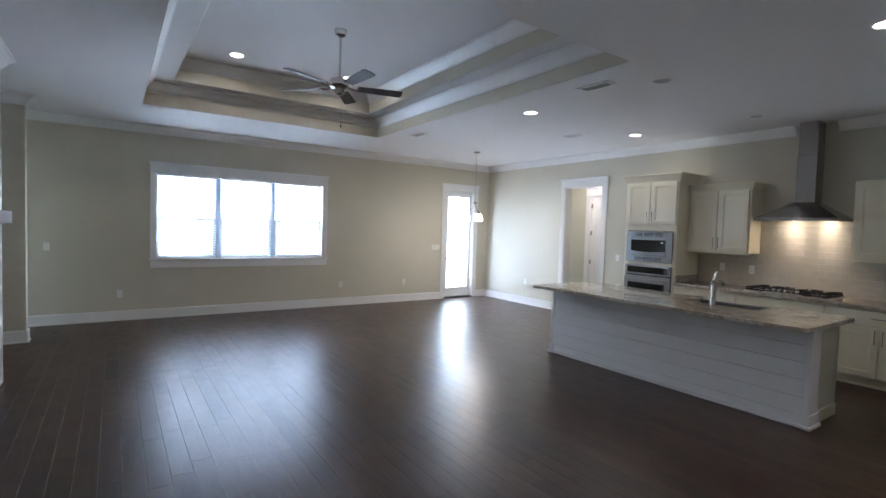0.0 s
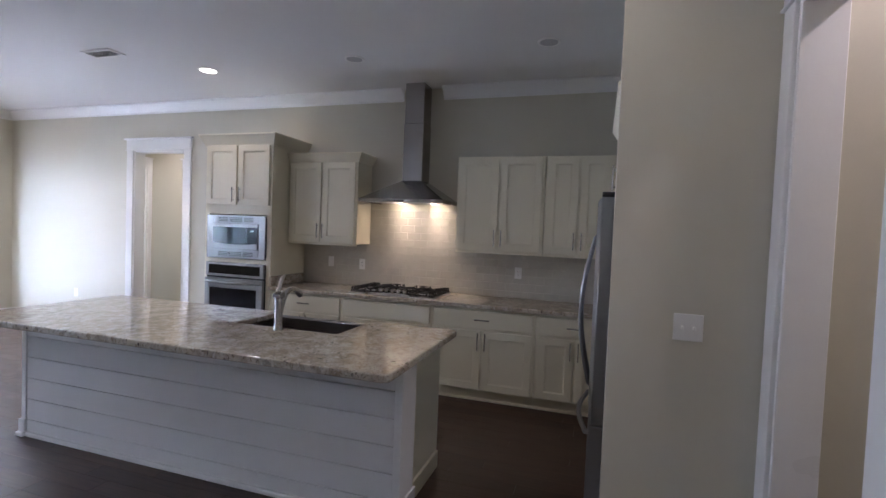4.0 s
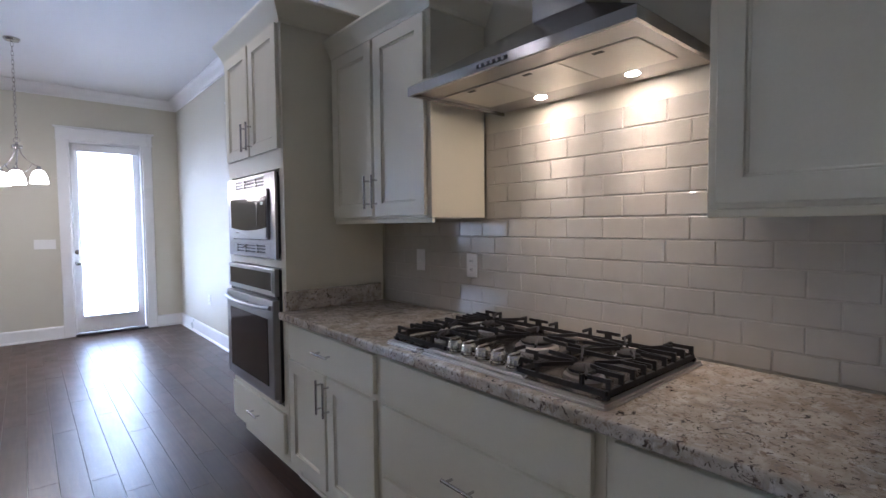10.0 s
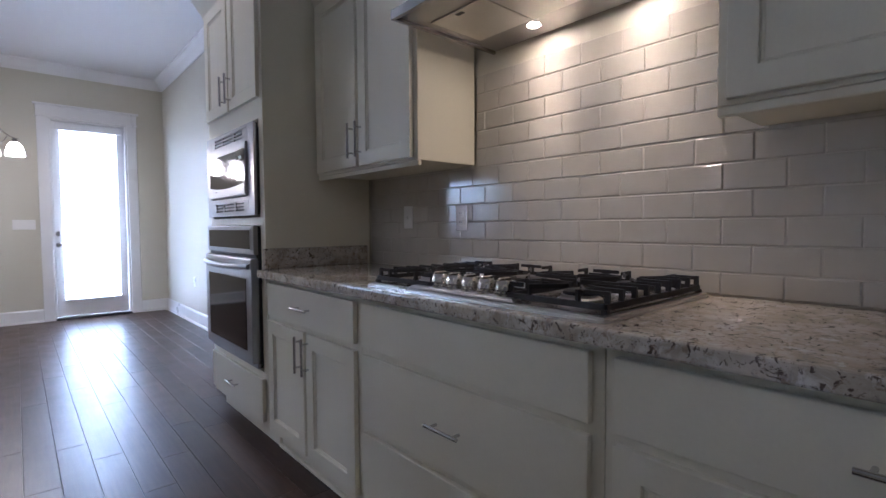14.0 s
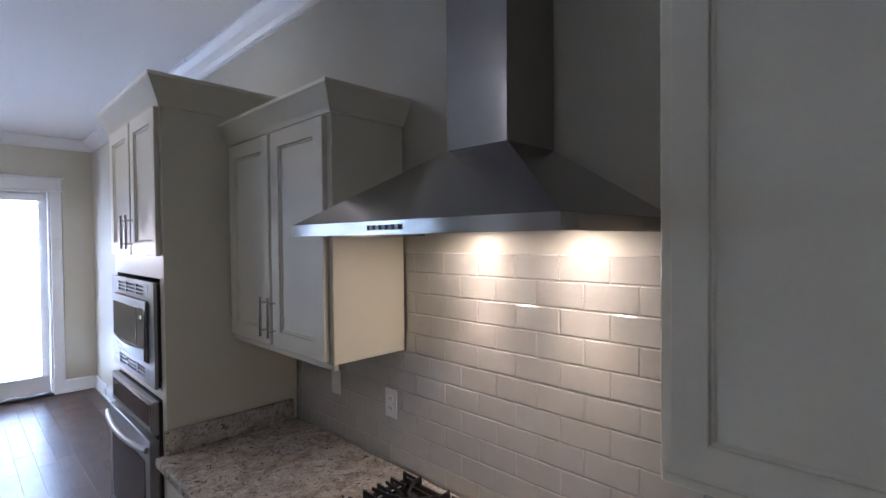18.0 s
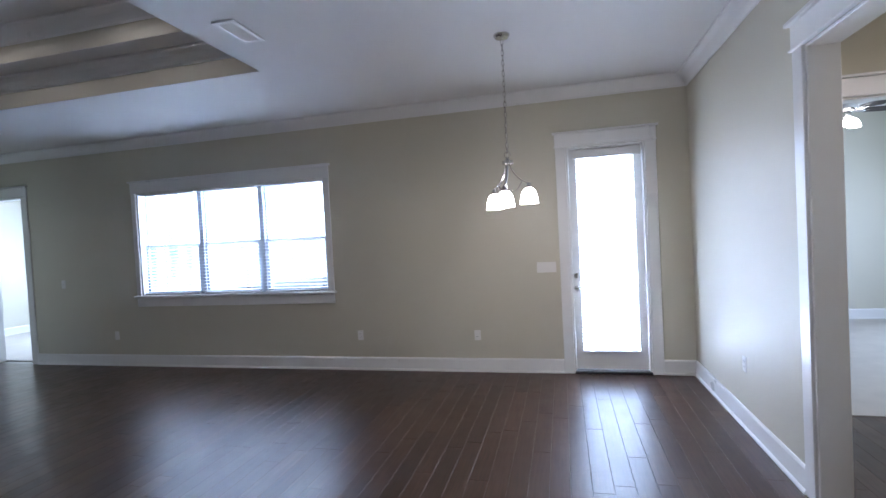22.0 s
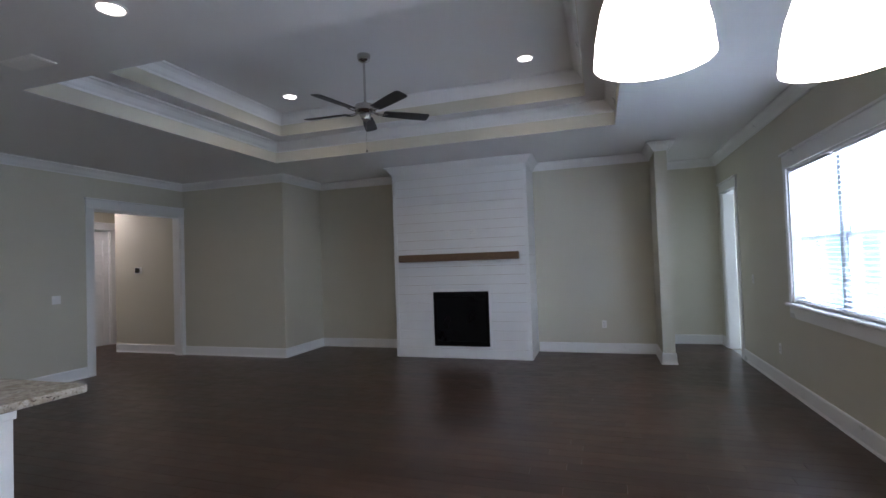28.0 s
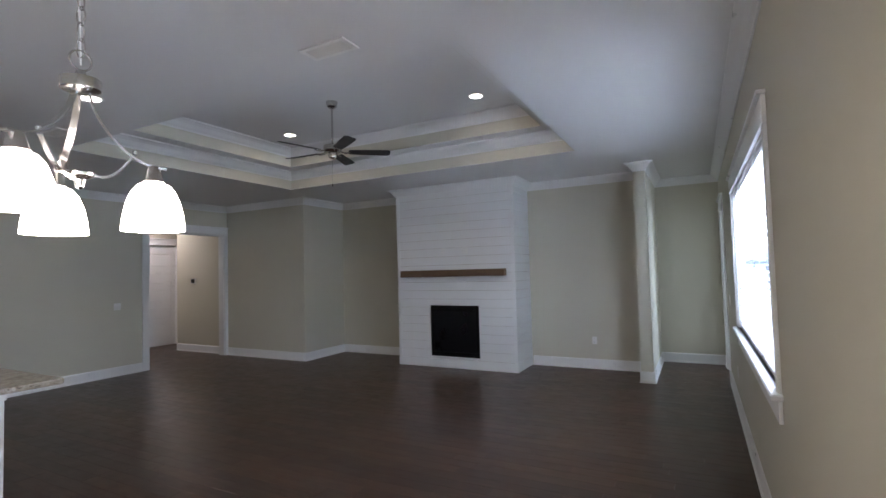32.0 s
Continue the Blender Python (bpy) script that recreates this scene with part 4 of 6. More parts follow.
gl0, gl1 = SW + 0.010, AW - SW - 0.010
bm = bmesh.new()
f = bm.faces.new([bm.verts.new((x, -0.0255, z)) for x, z in smile(gl0, gl1, 0.170, 0.018) + [(gl1, 0.340), (gl0, 0.340)]])
g = bmesh.ops.extrude_face_region(bm, geom=[f])
bmesh.ops.translate(bm, vec=(0, -0.003, 0), verts=[v for v in g["geom"] if isinstance(v, bmesh.types.BMVert)])
bmesh.ops.recalc_face_normals(bm, faces=bm.faces[:])
wn_ = part("window", bm, BLACKGLASS, dr, "black glass door and control panel")
part("control_divider", box(gl0 + 0.435, gl0 + 0.449, -0.0296, -0.0284, 0.176, 0.338), PANELGREY, wn_)
for k, w in enumerate((0.004, 0.009, 0.009)):
    part("display_digit", box(gl0 + 0.500 + 0.013 * k, gl0 + 0.500 + 0.013 * k + w, -0.0290, -0.0284, 0.294, 0.310), DISPLAY, wn_, "pale green clock digit")
# the curved strip under the glass that one grips
bm = bmesh.new()
low, up = smile(gl0 - 0.004, gl1 + 0.004, 0.112, 0.004), smile(gl0 - 0.004, gl1 + 0.004, 0.168, 0.018)
f = bm.faces.new([bm.verts.new((x, -0.0262, z)) for x, z in low + up[::-1]])
g = bmesh.ops.extrude_face_region(bm, geom=[f])
for v in g["geom"]:
    if isinstance(v, bmesh.types.BMVert):
        v.co.y -= 0.006 + 0.006 * math.sin(math.pi * (v.co.x - gl0) / (gl1 - gl0))
bmesh.ops.recalc_face_normals(bm, faces=bm.faces[:])
part("handle", bm, STEEL, dr)

ov = thing("wall_oven", (7.262, 5.1085, 0.404), "stainless built-in wall oven with black glass door", "oven", rz=-90)
part("body", box(0.03, AW - 0.03, 0.0112, 0.57, 0.0, 0.715), DARK, ov)
part("side_band", box(0.003, AW - 0.003, 0.0, 0.0108, 0.003, 0.725, 0.001, 1), DARK, ov, "black side band")
cp = part("control_panel", box(0.002, AW - 0.002, -0.024, -0.0005, 0.580, 0.728, 0.004, 2), STEEL, ov)
part("display", box(0.045, AW - 0.045, -0.0265, -0.0235, 0.607, 0.704, 0.001, 1), BLACKGLASS, cp)
part("display_bezel", frame_ring(0.036, AW - 0.036, 0.598, 0.713, 0.008, -0.0275, -0.0236), STEEL, cp)
part("door_gap", box(0.006, AW - 0.006, -0.010, -0.0006, 0.562, 0.5795), DARK, ov)
dr = part("door", box(0.002, AW - 0.002, -0.040, -0.0008, 0.026, 0.560, 0.006, 2), STEEL, ov)
part("window", box(0.075, AW - 0.075, -0.0425, -0.0395, 0.085, 0.455, 0.001, 1), BLACKGLASS, dr)
part("lower_trim", box(0.002, AW - 0.002, -0.016, -0.0005, 0.0, 0.024, 0.002, 1), STEEL, ov)
bm = bmesh.new()
tube(bm, [(0.02 + (AW - 0.04) * k / 16, -0.046 - 0.034 * math.sin(math.pi * k / 16) ** 0.7, 0.520 - 0.006 * math.sin(math.pi * k / 16)) for k in range(17)], 0.0135, 12)
part("handle", bm, STEEL, dr)


# worktops
def rounded_slab(x0, x1, y0, y1, z0, z1, r=0.03, edge=0.008, hole=None):
    bm = bmesh.new()
    pts = []
    for cx, cy, a0 in ((x1 - r, y1 - r, 0), (x0 + r, y1 - r, 90), (x0 + r, y0 + r, 180), (x1 - r, y0 + r, 270)):
        for k in range(7):
            a = radians(a0 + 15 * k)
            pts.append((cx + r * math.cos(a), cy + r * math.sin(a)))
    if hole:
        hx0, hy0, hy1, hr = hole
        # the cut for an apron sink, open to +x
        start = next(i for i, p in enumerate(pts) if p[0] > x1 - 1e-6)
        cut = [(x1, hy0)] + [(hx0 + hr - hr * math.sin(radians(a)), hy0 + hr - hr * math.cos(radians(a))) for a in range(0, 91, 15)] + \
              [(hx0 + hr - hr * math.cos(radians(a)), hy1 - hr + hr * math.sin(radians(a))) for a in range(0, 91, 15)] + [(x1, hy1)]
        pts = pts[-7:] + cut + pts[:-7]
    f = bm.faces.new([bm.verts.new((x, y, z0)) for x, y in pts])
    ex = bmesh.ops.extrude_face_region(bm, geom=[f])
    bmesh.ops.translate(bm, vec=(0, 0, z1 - z0), verts=[v for v in ex["geom"] if isinstance(v, bmesh.types.BMVert)])
    bmesh.ops.recalc_face_normals(bm, faces=bm.faces[:])
    rim = [e for e in bm.edges if abs(e.verts[0].co.z - e.verts[1].co.z) < 1e-6]
    bmesh.ops.bevel(bm, geom=rim, offset=edge, segments=3, affect="EDGES", profile=0.5)
    return bm


kc = thing("worktop", (7.55, 2.25, 0.875), "speckled cream and grey granite worktop with a short side splash", "worktop")
part("slab", rounded_slab(-0.325, 0.337, -2.02, 2.032, 0, 0.040, 0.012), GRANITE, kc)
part("side_splash", box(-0.290, 0.305, 2.012, 2.034, 0.0405, 0.142, 0.004, 2), GRANITE, kc)

# cooktop
ck = thing("gas_cooktop", (7.545, 2.890, 0.9155), "stainless gas cooktop with black cast-iron grates", "cooktop", rz=-90)
cw, cd = 0.455, 0.283
bm = bmesh.new()
bx(bm, -cw, cw, -cd, cd, 0.0, 0.012)
bmesh.ops.bevel(bm, geom=[e for e in bm.edges if max(v.co.z for v in e.verts) > 0.01], offset=0.006, segments=2, affect="EDGES")
part("tray", bm, COOKSTEEL, ck)
part("burner_pan", box(-cw + 0.022, cw - 0.022, -cd + 0.022, cd - 0.018, 0.0121, 0.0145, 0.001, 1), PANSTEEL, ck, "steel pan tinted with the dark reflection of the grates")
bm = bmesh.new()
hump = [(-0.225, -cd + 0.008), (0.200, -cd + 0.008), (0.182, -cd + 0.045), (0.165, -cd + 0.082), (0.140, -cd + 0.096), (-0.160, -cd + 0.096), (-0.190, -cd + 0.082), (-0.208, -cd + 0.045)]
f = bm.faces.new([bm.verts.new((x, y, 0.0146)) for x, y in hump])
g = bmesh.ops.extrude_face_region(bm, geom=[f])
bmesh.ops.translate(bm, vec=(0, 0, 0.009), verts=[v for v in g["geom"] if isinstance(v, bmesh.types.BMVert)])
bmesh.ops.recalc_face_normals(bm, faces=bm.faces[:])
bmesh.ops.bevel(bm, geom=[e for e in bm.edges if min(v.co.z for v in e.verts) > 0.02], offset=0.005, segments=3, affect="EDGES")
part("control_strip", bm, COOKSTEEL, ck)
for k in range(5):
    x = -0.118 + 0.064 * k
    bm = turned([(0.0265, 0.0), (0.0265, 0.005), (0.0205, 0.007), (0.0205, 0.012), (0.0245, 0.016), (0.0225, 0.036), (0.0180, 0.041), (0.0001, 0.041)], 48, (0, 0, 0))
    for v in bm.verts:
        if 0.013 < v.co.z < 0.035:
            q = 1 + 0.06 * math.cos(12 * math.atan2(v.co.y, v.co.x))
            v.co.x, v.co.y = v.co.x * q, v.co.y * q
    bmesh.ops.translate(bm, vec=(x, -cd + 0.046, 0.0237), verts=bm.verts[:])
    kn = part("knob", bm, CHROME, ck, "polished steel knob")
    part("grip", box(x - 0.0050, x + 0.0050, -cd + 0.025, -cd + 0.067, 0.0642, 0.0710, 0.002, 1), CHROME, kn)
BURNERS = [(-0.285, -0.125, 0.040), (-0.295, 0.125, 0.046), (0.008, 0.030, 0.060), (0.300, -0.135, 0.046), (0.305, 0.105, 0.040)]
for bxx, by, br in BURNERS:
    bn = part("burner", turned([(br * 1.25, 0.0), (br * 1.2, 0.010), (br, 0.014), (br, 0.020), (0.0001, 0.020)], 24, (bxx, by, 0.0146)), COOKSTEEL, ck)
    part("burner_cap", turned([(br * 0.92, 0.0), (br * 0.92, 0.008), (br * 0.75, 0.012), (0.0001, 0.012)], 24, (bxx, by, 0.0347)), IRON, bn)


def grate(x0, x1, y0, y1, cells, fins=()):
    """A cast-iron grate: low rim, feet, tall hooked fins on its outer side and bent fingers round each burner."""
    bm = bmesh.new()

    def rod(a, b, za=0.050, zb=0.061, w=0.0034, wt=None):
        a, b = Vector((*a, 0)), Vector((*b, 0))
        if (b - a).length < 0.004:
            return
        d = (b - a).normalized()
        s = Vector((-d.y, d.x, 0))
        wt = w * 0.75 if wt is None else wt
        v = [bm.verts.new((p.x, p.y, zz)) for zz, q in ((za, w), (zb, wt)) for p in (a - s * q, b - s * q, b + s * q, a + s * q)]
        for q in ((3, 2, 1, 0), (4, 5, 6, 7), (0, 1, 5, 4), (1, 2, 6, 5), (2, 3, 7, 6), (3, 0, 4, 7)):
            bm.faces.new([v[i] for i in q])
    for a, b in (((x0, y0), (x1, y0)), ((x0, y1), (x1, y1)), ((x0, y0), (x0, y1)), ((x1, y0), (x1, y1))):
        rod(a, b, 0.022, 0.036, 0.0055)
    for px in (x0, x1):
        for py in (y0, y1):
            bx(bm, px - 0.007, px + 0.007, py - 0.007, py + 0.007, 0.0146, 0.024)
    n = 9
    for xe in (x0, x1):
        d = 1 if xe == x0 else -1
        outer = xe in fins
        for k in range(n if outer else 3):
            y = y0 + 0.012 + (y1 - y0 - 0.024) * k / (n - 1 if outer else 2)
            rod((xe - d * 0.005, y), (xe + d * 0.007, y), 0.024, 0.0625, 0.0048)
            rod((xe + d * 0.007, y), (xe + d * (0.070 if outer else 0.040), y), 0.0515, 0.0620, 0.0036)
    for ye in (y0, y1):
        d = 1 if ye == y0 else -1
        for k in (1, 3):
            x = x0 + (x1 - x0) * k / 4
            rod((x, ye - d * 0.005), (x, ye + d * 0.007), 0.024, 0.0625, 0.0048)
            rod((x, ye + d * 0.007), (x, ye + d * 0.048), 0.0515, 0.0620, 0.0036)
    for cx, cy, r in cells:
        for a in (18, 52, 128, 162, 198, 232, 308, 342):
            c, d = math.cos(radians(a)), math.sin(radians(a))
            ix, iy = cx + c * r, cy + d * r
            kx, ky = cx + c * (r + 0.048), cy + d * (r + 0.048)
            if abs(c) > abs(d):
                ex, ey = (x1 if c > 0 else x0), ky + d * 0.02
            else:
                ex, ey = kx + c * 0.05, (min(y1, cy + 0.118) if d > 0 else max(y0, cy - 0.118))
            ex, ey = min(max(ex, x0), x1), min(max(ey, y0), y1)
            rod((ix, iy), (kx, ky))
            rod((kx, ky), (ex, ey))
    if len(cells) > 1:
        ym = (cells[0][1] + cells[1][1]) / 2
        rod((x0, ym), (x1, ym), 0.044, 0.056, 0.0042)
    return bm


part("grate", grate(-0.435, -0.155, -cd + 0.035, cd - 0.03, [(b[0], b[1], 0.030) for b in BURNERS[:2]], (-0.435,)), IRON, ck, "black cast-iron grate")
part("grate", grate(-0.145, 0.150, -0.165, cd - 0.03, [(b[0], b[1], 0.040) for b in BURNERS[2:3]]), IRON, ck, "black cast-iron grate")
part("grate", grate(0.160, 0.435, -cd + 0.035, cd - 0.03, [(b[0], b[1], 0.030) for b in BURNERS[3:]], (0.435,)), IRON, ck, "black cast-iron grate")

# range hood
HC, HB = 2.862, 1.837
hd = thing("range_hood", (XE - 0.012, HC, HB), "stainless pyramid range hood with two lit lamps", "range hood", rz=-90)
hw, hy0 = 0.447, -0.538
bm = bmesh.new()
bx(bm, -hw, hw, hy0, hy0 + 0.012, 0.0, 0.032)
bx(bm, -hw, hw, -0.014, -0.002, 0.0165, 0.032)
bx(bm, -hw, -hw + 0.012, hy0 + 0.0121, -0.0141, 0.0, 0.032)
bx(bm, hw - 0.012, hw, hy0 + 0.0121, -0.0141, 0.0, 0.032)
part("rim", bm, STEEL_V, hd)
bm = bmesh.new()
cx, cy0, ztop = 0.112, -0.235, 0.240
low = [bm.verts.new(p) for p in ((-hw, hy0, 0.0325), (hw, hy0, 0.0325), (hw, -0.002, 0.0325), (-hw, -0.002, 0.0325))]
top = [bm.verts.new(p) for p in ((-cx, cy0, ztop), (cx, cy0, ztop), (cx, -0.002, ztop), (-cx, -0.002, ztop))]
for k in range(4):
    bm.faces.new((low[k], low[(k + 1) % 4], top[(k + 1) % 4], top[k]))
bm.faces.new(low[::-1])
bm.faces.new(top)
part("canopy", bm, STEEL_V, hd)
part("chimney", box(-cx + 0.004, cx - 0.004, cy0 + 0.004, -0.002, ztop + 0.0005, CEIL - HB - 0.42, 0.002, 1), STEEL_V, hd)
part("chimney_extension", box(-cx + 0.009, cx - 0.009, cy0 + 0.009, -0.002, CEIL - HB - 0.4195, CEIL - HB - 0.002, 0.002, 1), STEEL_V, hd)
part("filter_panel", box(-hw + 0.013, hw - 0.013, hy0 + 0.0125, -0.0145, 0.012, 0.016), STEEL, hd)
for k in range(3):
    f0 = -0.392 + 0.2575 * k
    ft = part("filter", box(f0, f0 + 0.252, -0.401, -0.150, 0.0085, 0.0118, 0.001, 1), FILTER, hd, "brushed aluminium grease filter")
    part("latch", box(f0 + 0.108, f0 + 0.142, -0.386, -0.370, 0.0068, 0.0084, 0.0005, 1), DARK, ft, "small dark latch")
bp = part("button_panel", box(-0.082, 0.046, hy0 - 0.0022, hy0 - 0.0003, 0.0105, 0.0225, 0.0008, 1), DARK, hd, "dark strip of buttons")
for k in range(5):
    part("button", turned([(0.0050, 0.0), (0.0045, 0.0022), (0.0001, 0.0022)], 14), BUTTON, bp, "small bright round button").matrix_basis = pose(-0.065 + 0.0235 * k, hy0 - 0.0022, 0.0165, 90)
for x, y in HOOD_LAMPS:
    o = part("lamp_lens", turned([(0.023, 0.0), (0.023, 0.0012), (0.0001, 0.0012)], 24, (HC - y, x - XE + 0.012, 0.0106)), HOODLAMP, hd, "lit round lamp")

# island
ISX0, ISX1, ISY0, ISY1 = 5.290, 5.995, 1.945, 4.800
il = thing("kitchen_island", (5.62, 3.37, 0.0), "white kitchen island with shiplap front and cream end panels", "kitchen island")
ox, oy = 5.62, 3.37
SINK = (5.565, 2.480, 3.232)   # cut: x of its back edge, y from, y to
bm = bmesh.new()
a0, a1, b0, b1 = ISX0 + 0.02 - ox, ISX1 - ox, ISY0 + 0.02 - oy, ISY1 - 0.02 - oy
bx(bm, a0, a1, b0, SINK[1] - 0.03 - oy, 0.10, 0.872)
bx(bm, a0, a1, SINK[2] + 0.03 - oy, b1, 0.10, 0.872)
bx(bm, a0, SINK[0] - 0.03 - ox, SINK[1] - 0.03 - oy, SINK[2] + 0.03 - oy, 0.10, 0.872)
bx(bm, SINK[0] - 0.03 - ox, a1, SINK[1] - 0.03 - oy, SINK[2] + 0.03 - oy, 0.10, 0.62)
bx(bm, a0, a1 - 0.07, b0, b1, 0.0, 0.0995)
part("body", bm, CREAM, il)
for k in range(6):
    z0 = 0.122 + 0.1495 * (k - 1) if k else 0.034
    z1 = min(0.122 + 0.1495 * k - 0.006, 0.873)
    part("shiplap_board", box(ISX0 - ox, ISX0 + 0.018 - ox, ISY0 + 0.017 - oy, ISY1 - 0.017 - oy, z0, z1, 0.002, 1), SHIP, il, "white shiplap board")
PX = ISX0 + 0.190
for end, out in ((ISY0, -1), (ISY1, 1)):
    for name, grow, z0, z1, soft in (("corner_post", 0.0, 0.0, 0.873, 0.003), ("post_plinth", 0.012, 0.033, 0.122, 0.004), ("post_cap", 0.010, 0.832, 0.8735, 0.004), ("post_shoe", 0.026, 0.0, 0.0325, 0.008)):
        ya, yb = sorted((end + out * (0.030 + grow) - oy, end - out * (0.015 + (0.0045 if grow else 0)) - oy))
        part(name, box(ISX0 - 0.006 - grow - ox, PX + grow - ox, ya, yb, z0, z1, soft, 2), SHIP, il)
part("base_shoe", box(ISX0 - 0.016 - ox, ISX0 + 0.017 - ox, ISY0 + 0.021 - oy, ISY1 - 0.021 - oy, 0.0, 0.0325, 0.008, 2), SHIP, il)
part("end_panel", box(PX + 0.013 - ox, ISX1 - ox, ISY0 + 0.001 - oy, ISY0 + 0.0195 - oy, 0.112, 0.873, 0.002, 1), CREAM, il, "cream painted end panel")
part("end_base_board", box(PX + 0.026 - ox, ISX1 - 0.005 - ox, ISY0 - 0.012 - oy, ISY0 + 0.019 - oy, 0.0, 0.110, 0.003, 1), CREAM, il)
part("end_panel", box(PX + 0.027 - ox, ISX1 - ox, ISY1 - 0.0195 - oy, ISY1 - 0.001 - oy, 0.0, 0.873, 0.002, 1), CREAM, il, "cream painted end panel")
# doors on the cook's side, facing the aisle
side = [(ISY0 + 0.05, 2.43, False), (2.50, 3.19, True), (3.26, 3.98, False), (4.00, 4.74, False)]
for y0, y1, under in side:
    zt = 0.60 if under else 0.85
    d = part("door", box(ISX1 + 0.002 - ox, ISX1 + 0.021 - ox, y0 - oy, y1 - oy, 0.13, zt, 0.003, 1), CREAM, il)
    yc = (y0 + y1) / 2 - oy
    bm = bmesh.new()
    xx = ISX1 + 0.051 - ox
    tube(bm, [(xx, yc - 0.08, zt - 0.07), (xx, yc + 0.08, zt - 0.07)], 0.0058, 10)
    for s in (-0.055, 0.055):
        tube(bm, [(xx - 0.030, yc + s, zt - 0.07), (xx, yc + s, zt - 0.07)], 0.0045, 8)
    part("handle", bm, NICKEL, d, "brushed nickel bar pull")

it = thing("island_worktop", (5.62, 3.37, 0.8745), "wide granite island worktop cut out for an apron sink", "worktop")
part("slab", rounded_slab(4.930 - ox, 6.050 - ox, 1.845 - oy, 4.860 - oy, 0, 0.0405, 0.045, 0.008, (SINK[0] - ox, SINK[1] - oy, SINK[2] - oy, 0.02)), GRANITE, it)

sk = thing("kitchen_sink", (5.77, 2.845, 0.63), "stainless apron-front sink let into the granite island", "sink")
sx0, sx1, sy0, sy1 = -0.22, 0.277, -0.384, 0.400
bm = bmesh.new()
tkn = 0.012
bx(bm, sx0, sx1 - 0.045, sy0, sy1, 0.0, tkn)
bx(bm, sx0, sx0 + tkn, sy0, sy1, tkn, 0.243)
bx(bm, sx0 + tkn, sx1 - 0.045, sy0, sy0 + tkn, tkn, 0.243)
bx(bm, sx0 + tkn, sx1 - 0.045, sy1 - tkn, sy1, tkn, 0.243)
part("basin", bm, SINKIN, sk)
part("apron", box(sx1 - 0.0445, sx1 + 0.012, sy0, sy1, 0.0, 0.262, 0.010, 3), STEEL, sk)
part("drain", turned([(0.055, 0.0), (0.05, 0.003), (0.028, 0.002), (0.0001, 0.001)], 24, (0.0, 0.05, tkn + 0.0005)), STEEL, sk)

fa = thing("faucet", (5.496, 2.850, 0.9152), "brushed nickel single-lever kitchen faucet on the island", "faucet")
part("base", turned([(0.031, 0), (0.031, 0.004), (0.0285, 0.012), (0.0255, 0.06), (0.0245, 0.10), (0.0255, 0.15), (0.0275, 0.19), (0.0275, 0.199), (0.0001, 0.199)], 28), NICKEL, fa)
way = [(-0.002, 0.085), (0.008, 0.128), (0.028, 0.170), (0.058, 0.206), (0.098, 0.230), (0.140, 0.240), (0.180, 0.237), (0.212, 0.225)]
part("spout", bar([(x, 0.115 * x, z) for x, z in way], [0.0225, 0.0255, 0.0250, 0.0215, 0.0180, 0.0165, 0.0165, 0.0172], 18), NICKEL, fa)
part("spray_head", bar([(x, 0.115 * x, z) for x, z in ((0.2125, 0.2248), (0.238, 0.211), (0.260, 0.192), (0.268, 0.182))], [0.0182, 0.0195, 0.0205, 0.0165], 18), NICKEL, fa)
bm = bmesh.new()
lo = [bm.verts.new(p) for p in ((-0.029, -0.028, 0.1995), (0.029, -0.028, 0.1995), (0.029, 0.028, 0.1995), (-0.029, 0.028, 0.1995))]
hi = [bm.verts.new(p) for p in ((-0.030, -0.026, 0.229), (0.026, -0.022, 0.249), (0.026, 0.022, 0.249), (-0.030, 0.026, 0.229))]
for k in range(4):
    bm.faces.new((lo[k], lo[(k + 1) % 4], hi[(k + 1) % 4], hi[k]))
bm.faces.new(lo[::-1])
bm.faces.new(hi)
bmesh.ops.bevel(bm, geom=bm.edges[:], offset=0.005, segments=3, affect="EDGES", profile=0.5)
hnd = part("handle_body", bm, NICKEL, fa)
bm = bmesh.new()
rings = []
for x, z, w, h in ((-0.012, 0.236, 0.019, 0.010), (0.001, 0.262, 0.0165, 0.008), (0.014, 0.294, 0.0138, 0.0058), (0.030, 0.322, 0.0135, 0.0048), (0.046, 0.336, 0.0135, 0.0043), (0.060, 0.341, 0.0128, 0.004)):
    rings.append([bm.verts.new((x - h * 0.8 * c, w * s, z + h * 0.6 * c)) for c, s in [(math.cos(2 * math.pi * j / 12), math.sin(2 * math.pi * j / 12)) for j in range(12)]])
for a, b in zip(rings, rings[1:]):
    for j in range(12):
        f = bm.faces.new((a[j], a[(j + 1) % 12], b[(j + 1) % 12], b[j]))
        f.smooth = True
bm.faces.new(rings[0][::-1])
bm.faces.new(rings[-1])
bmesh.ops.recalc_face_normals(bm, faces=bm.faces[:])
part("lever", bm, NICKEL, hnd)

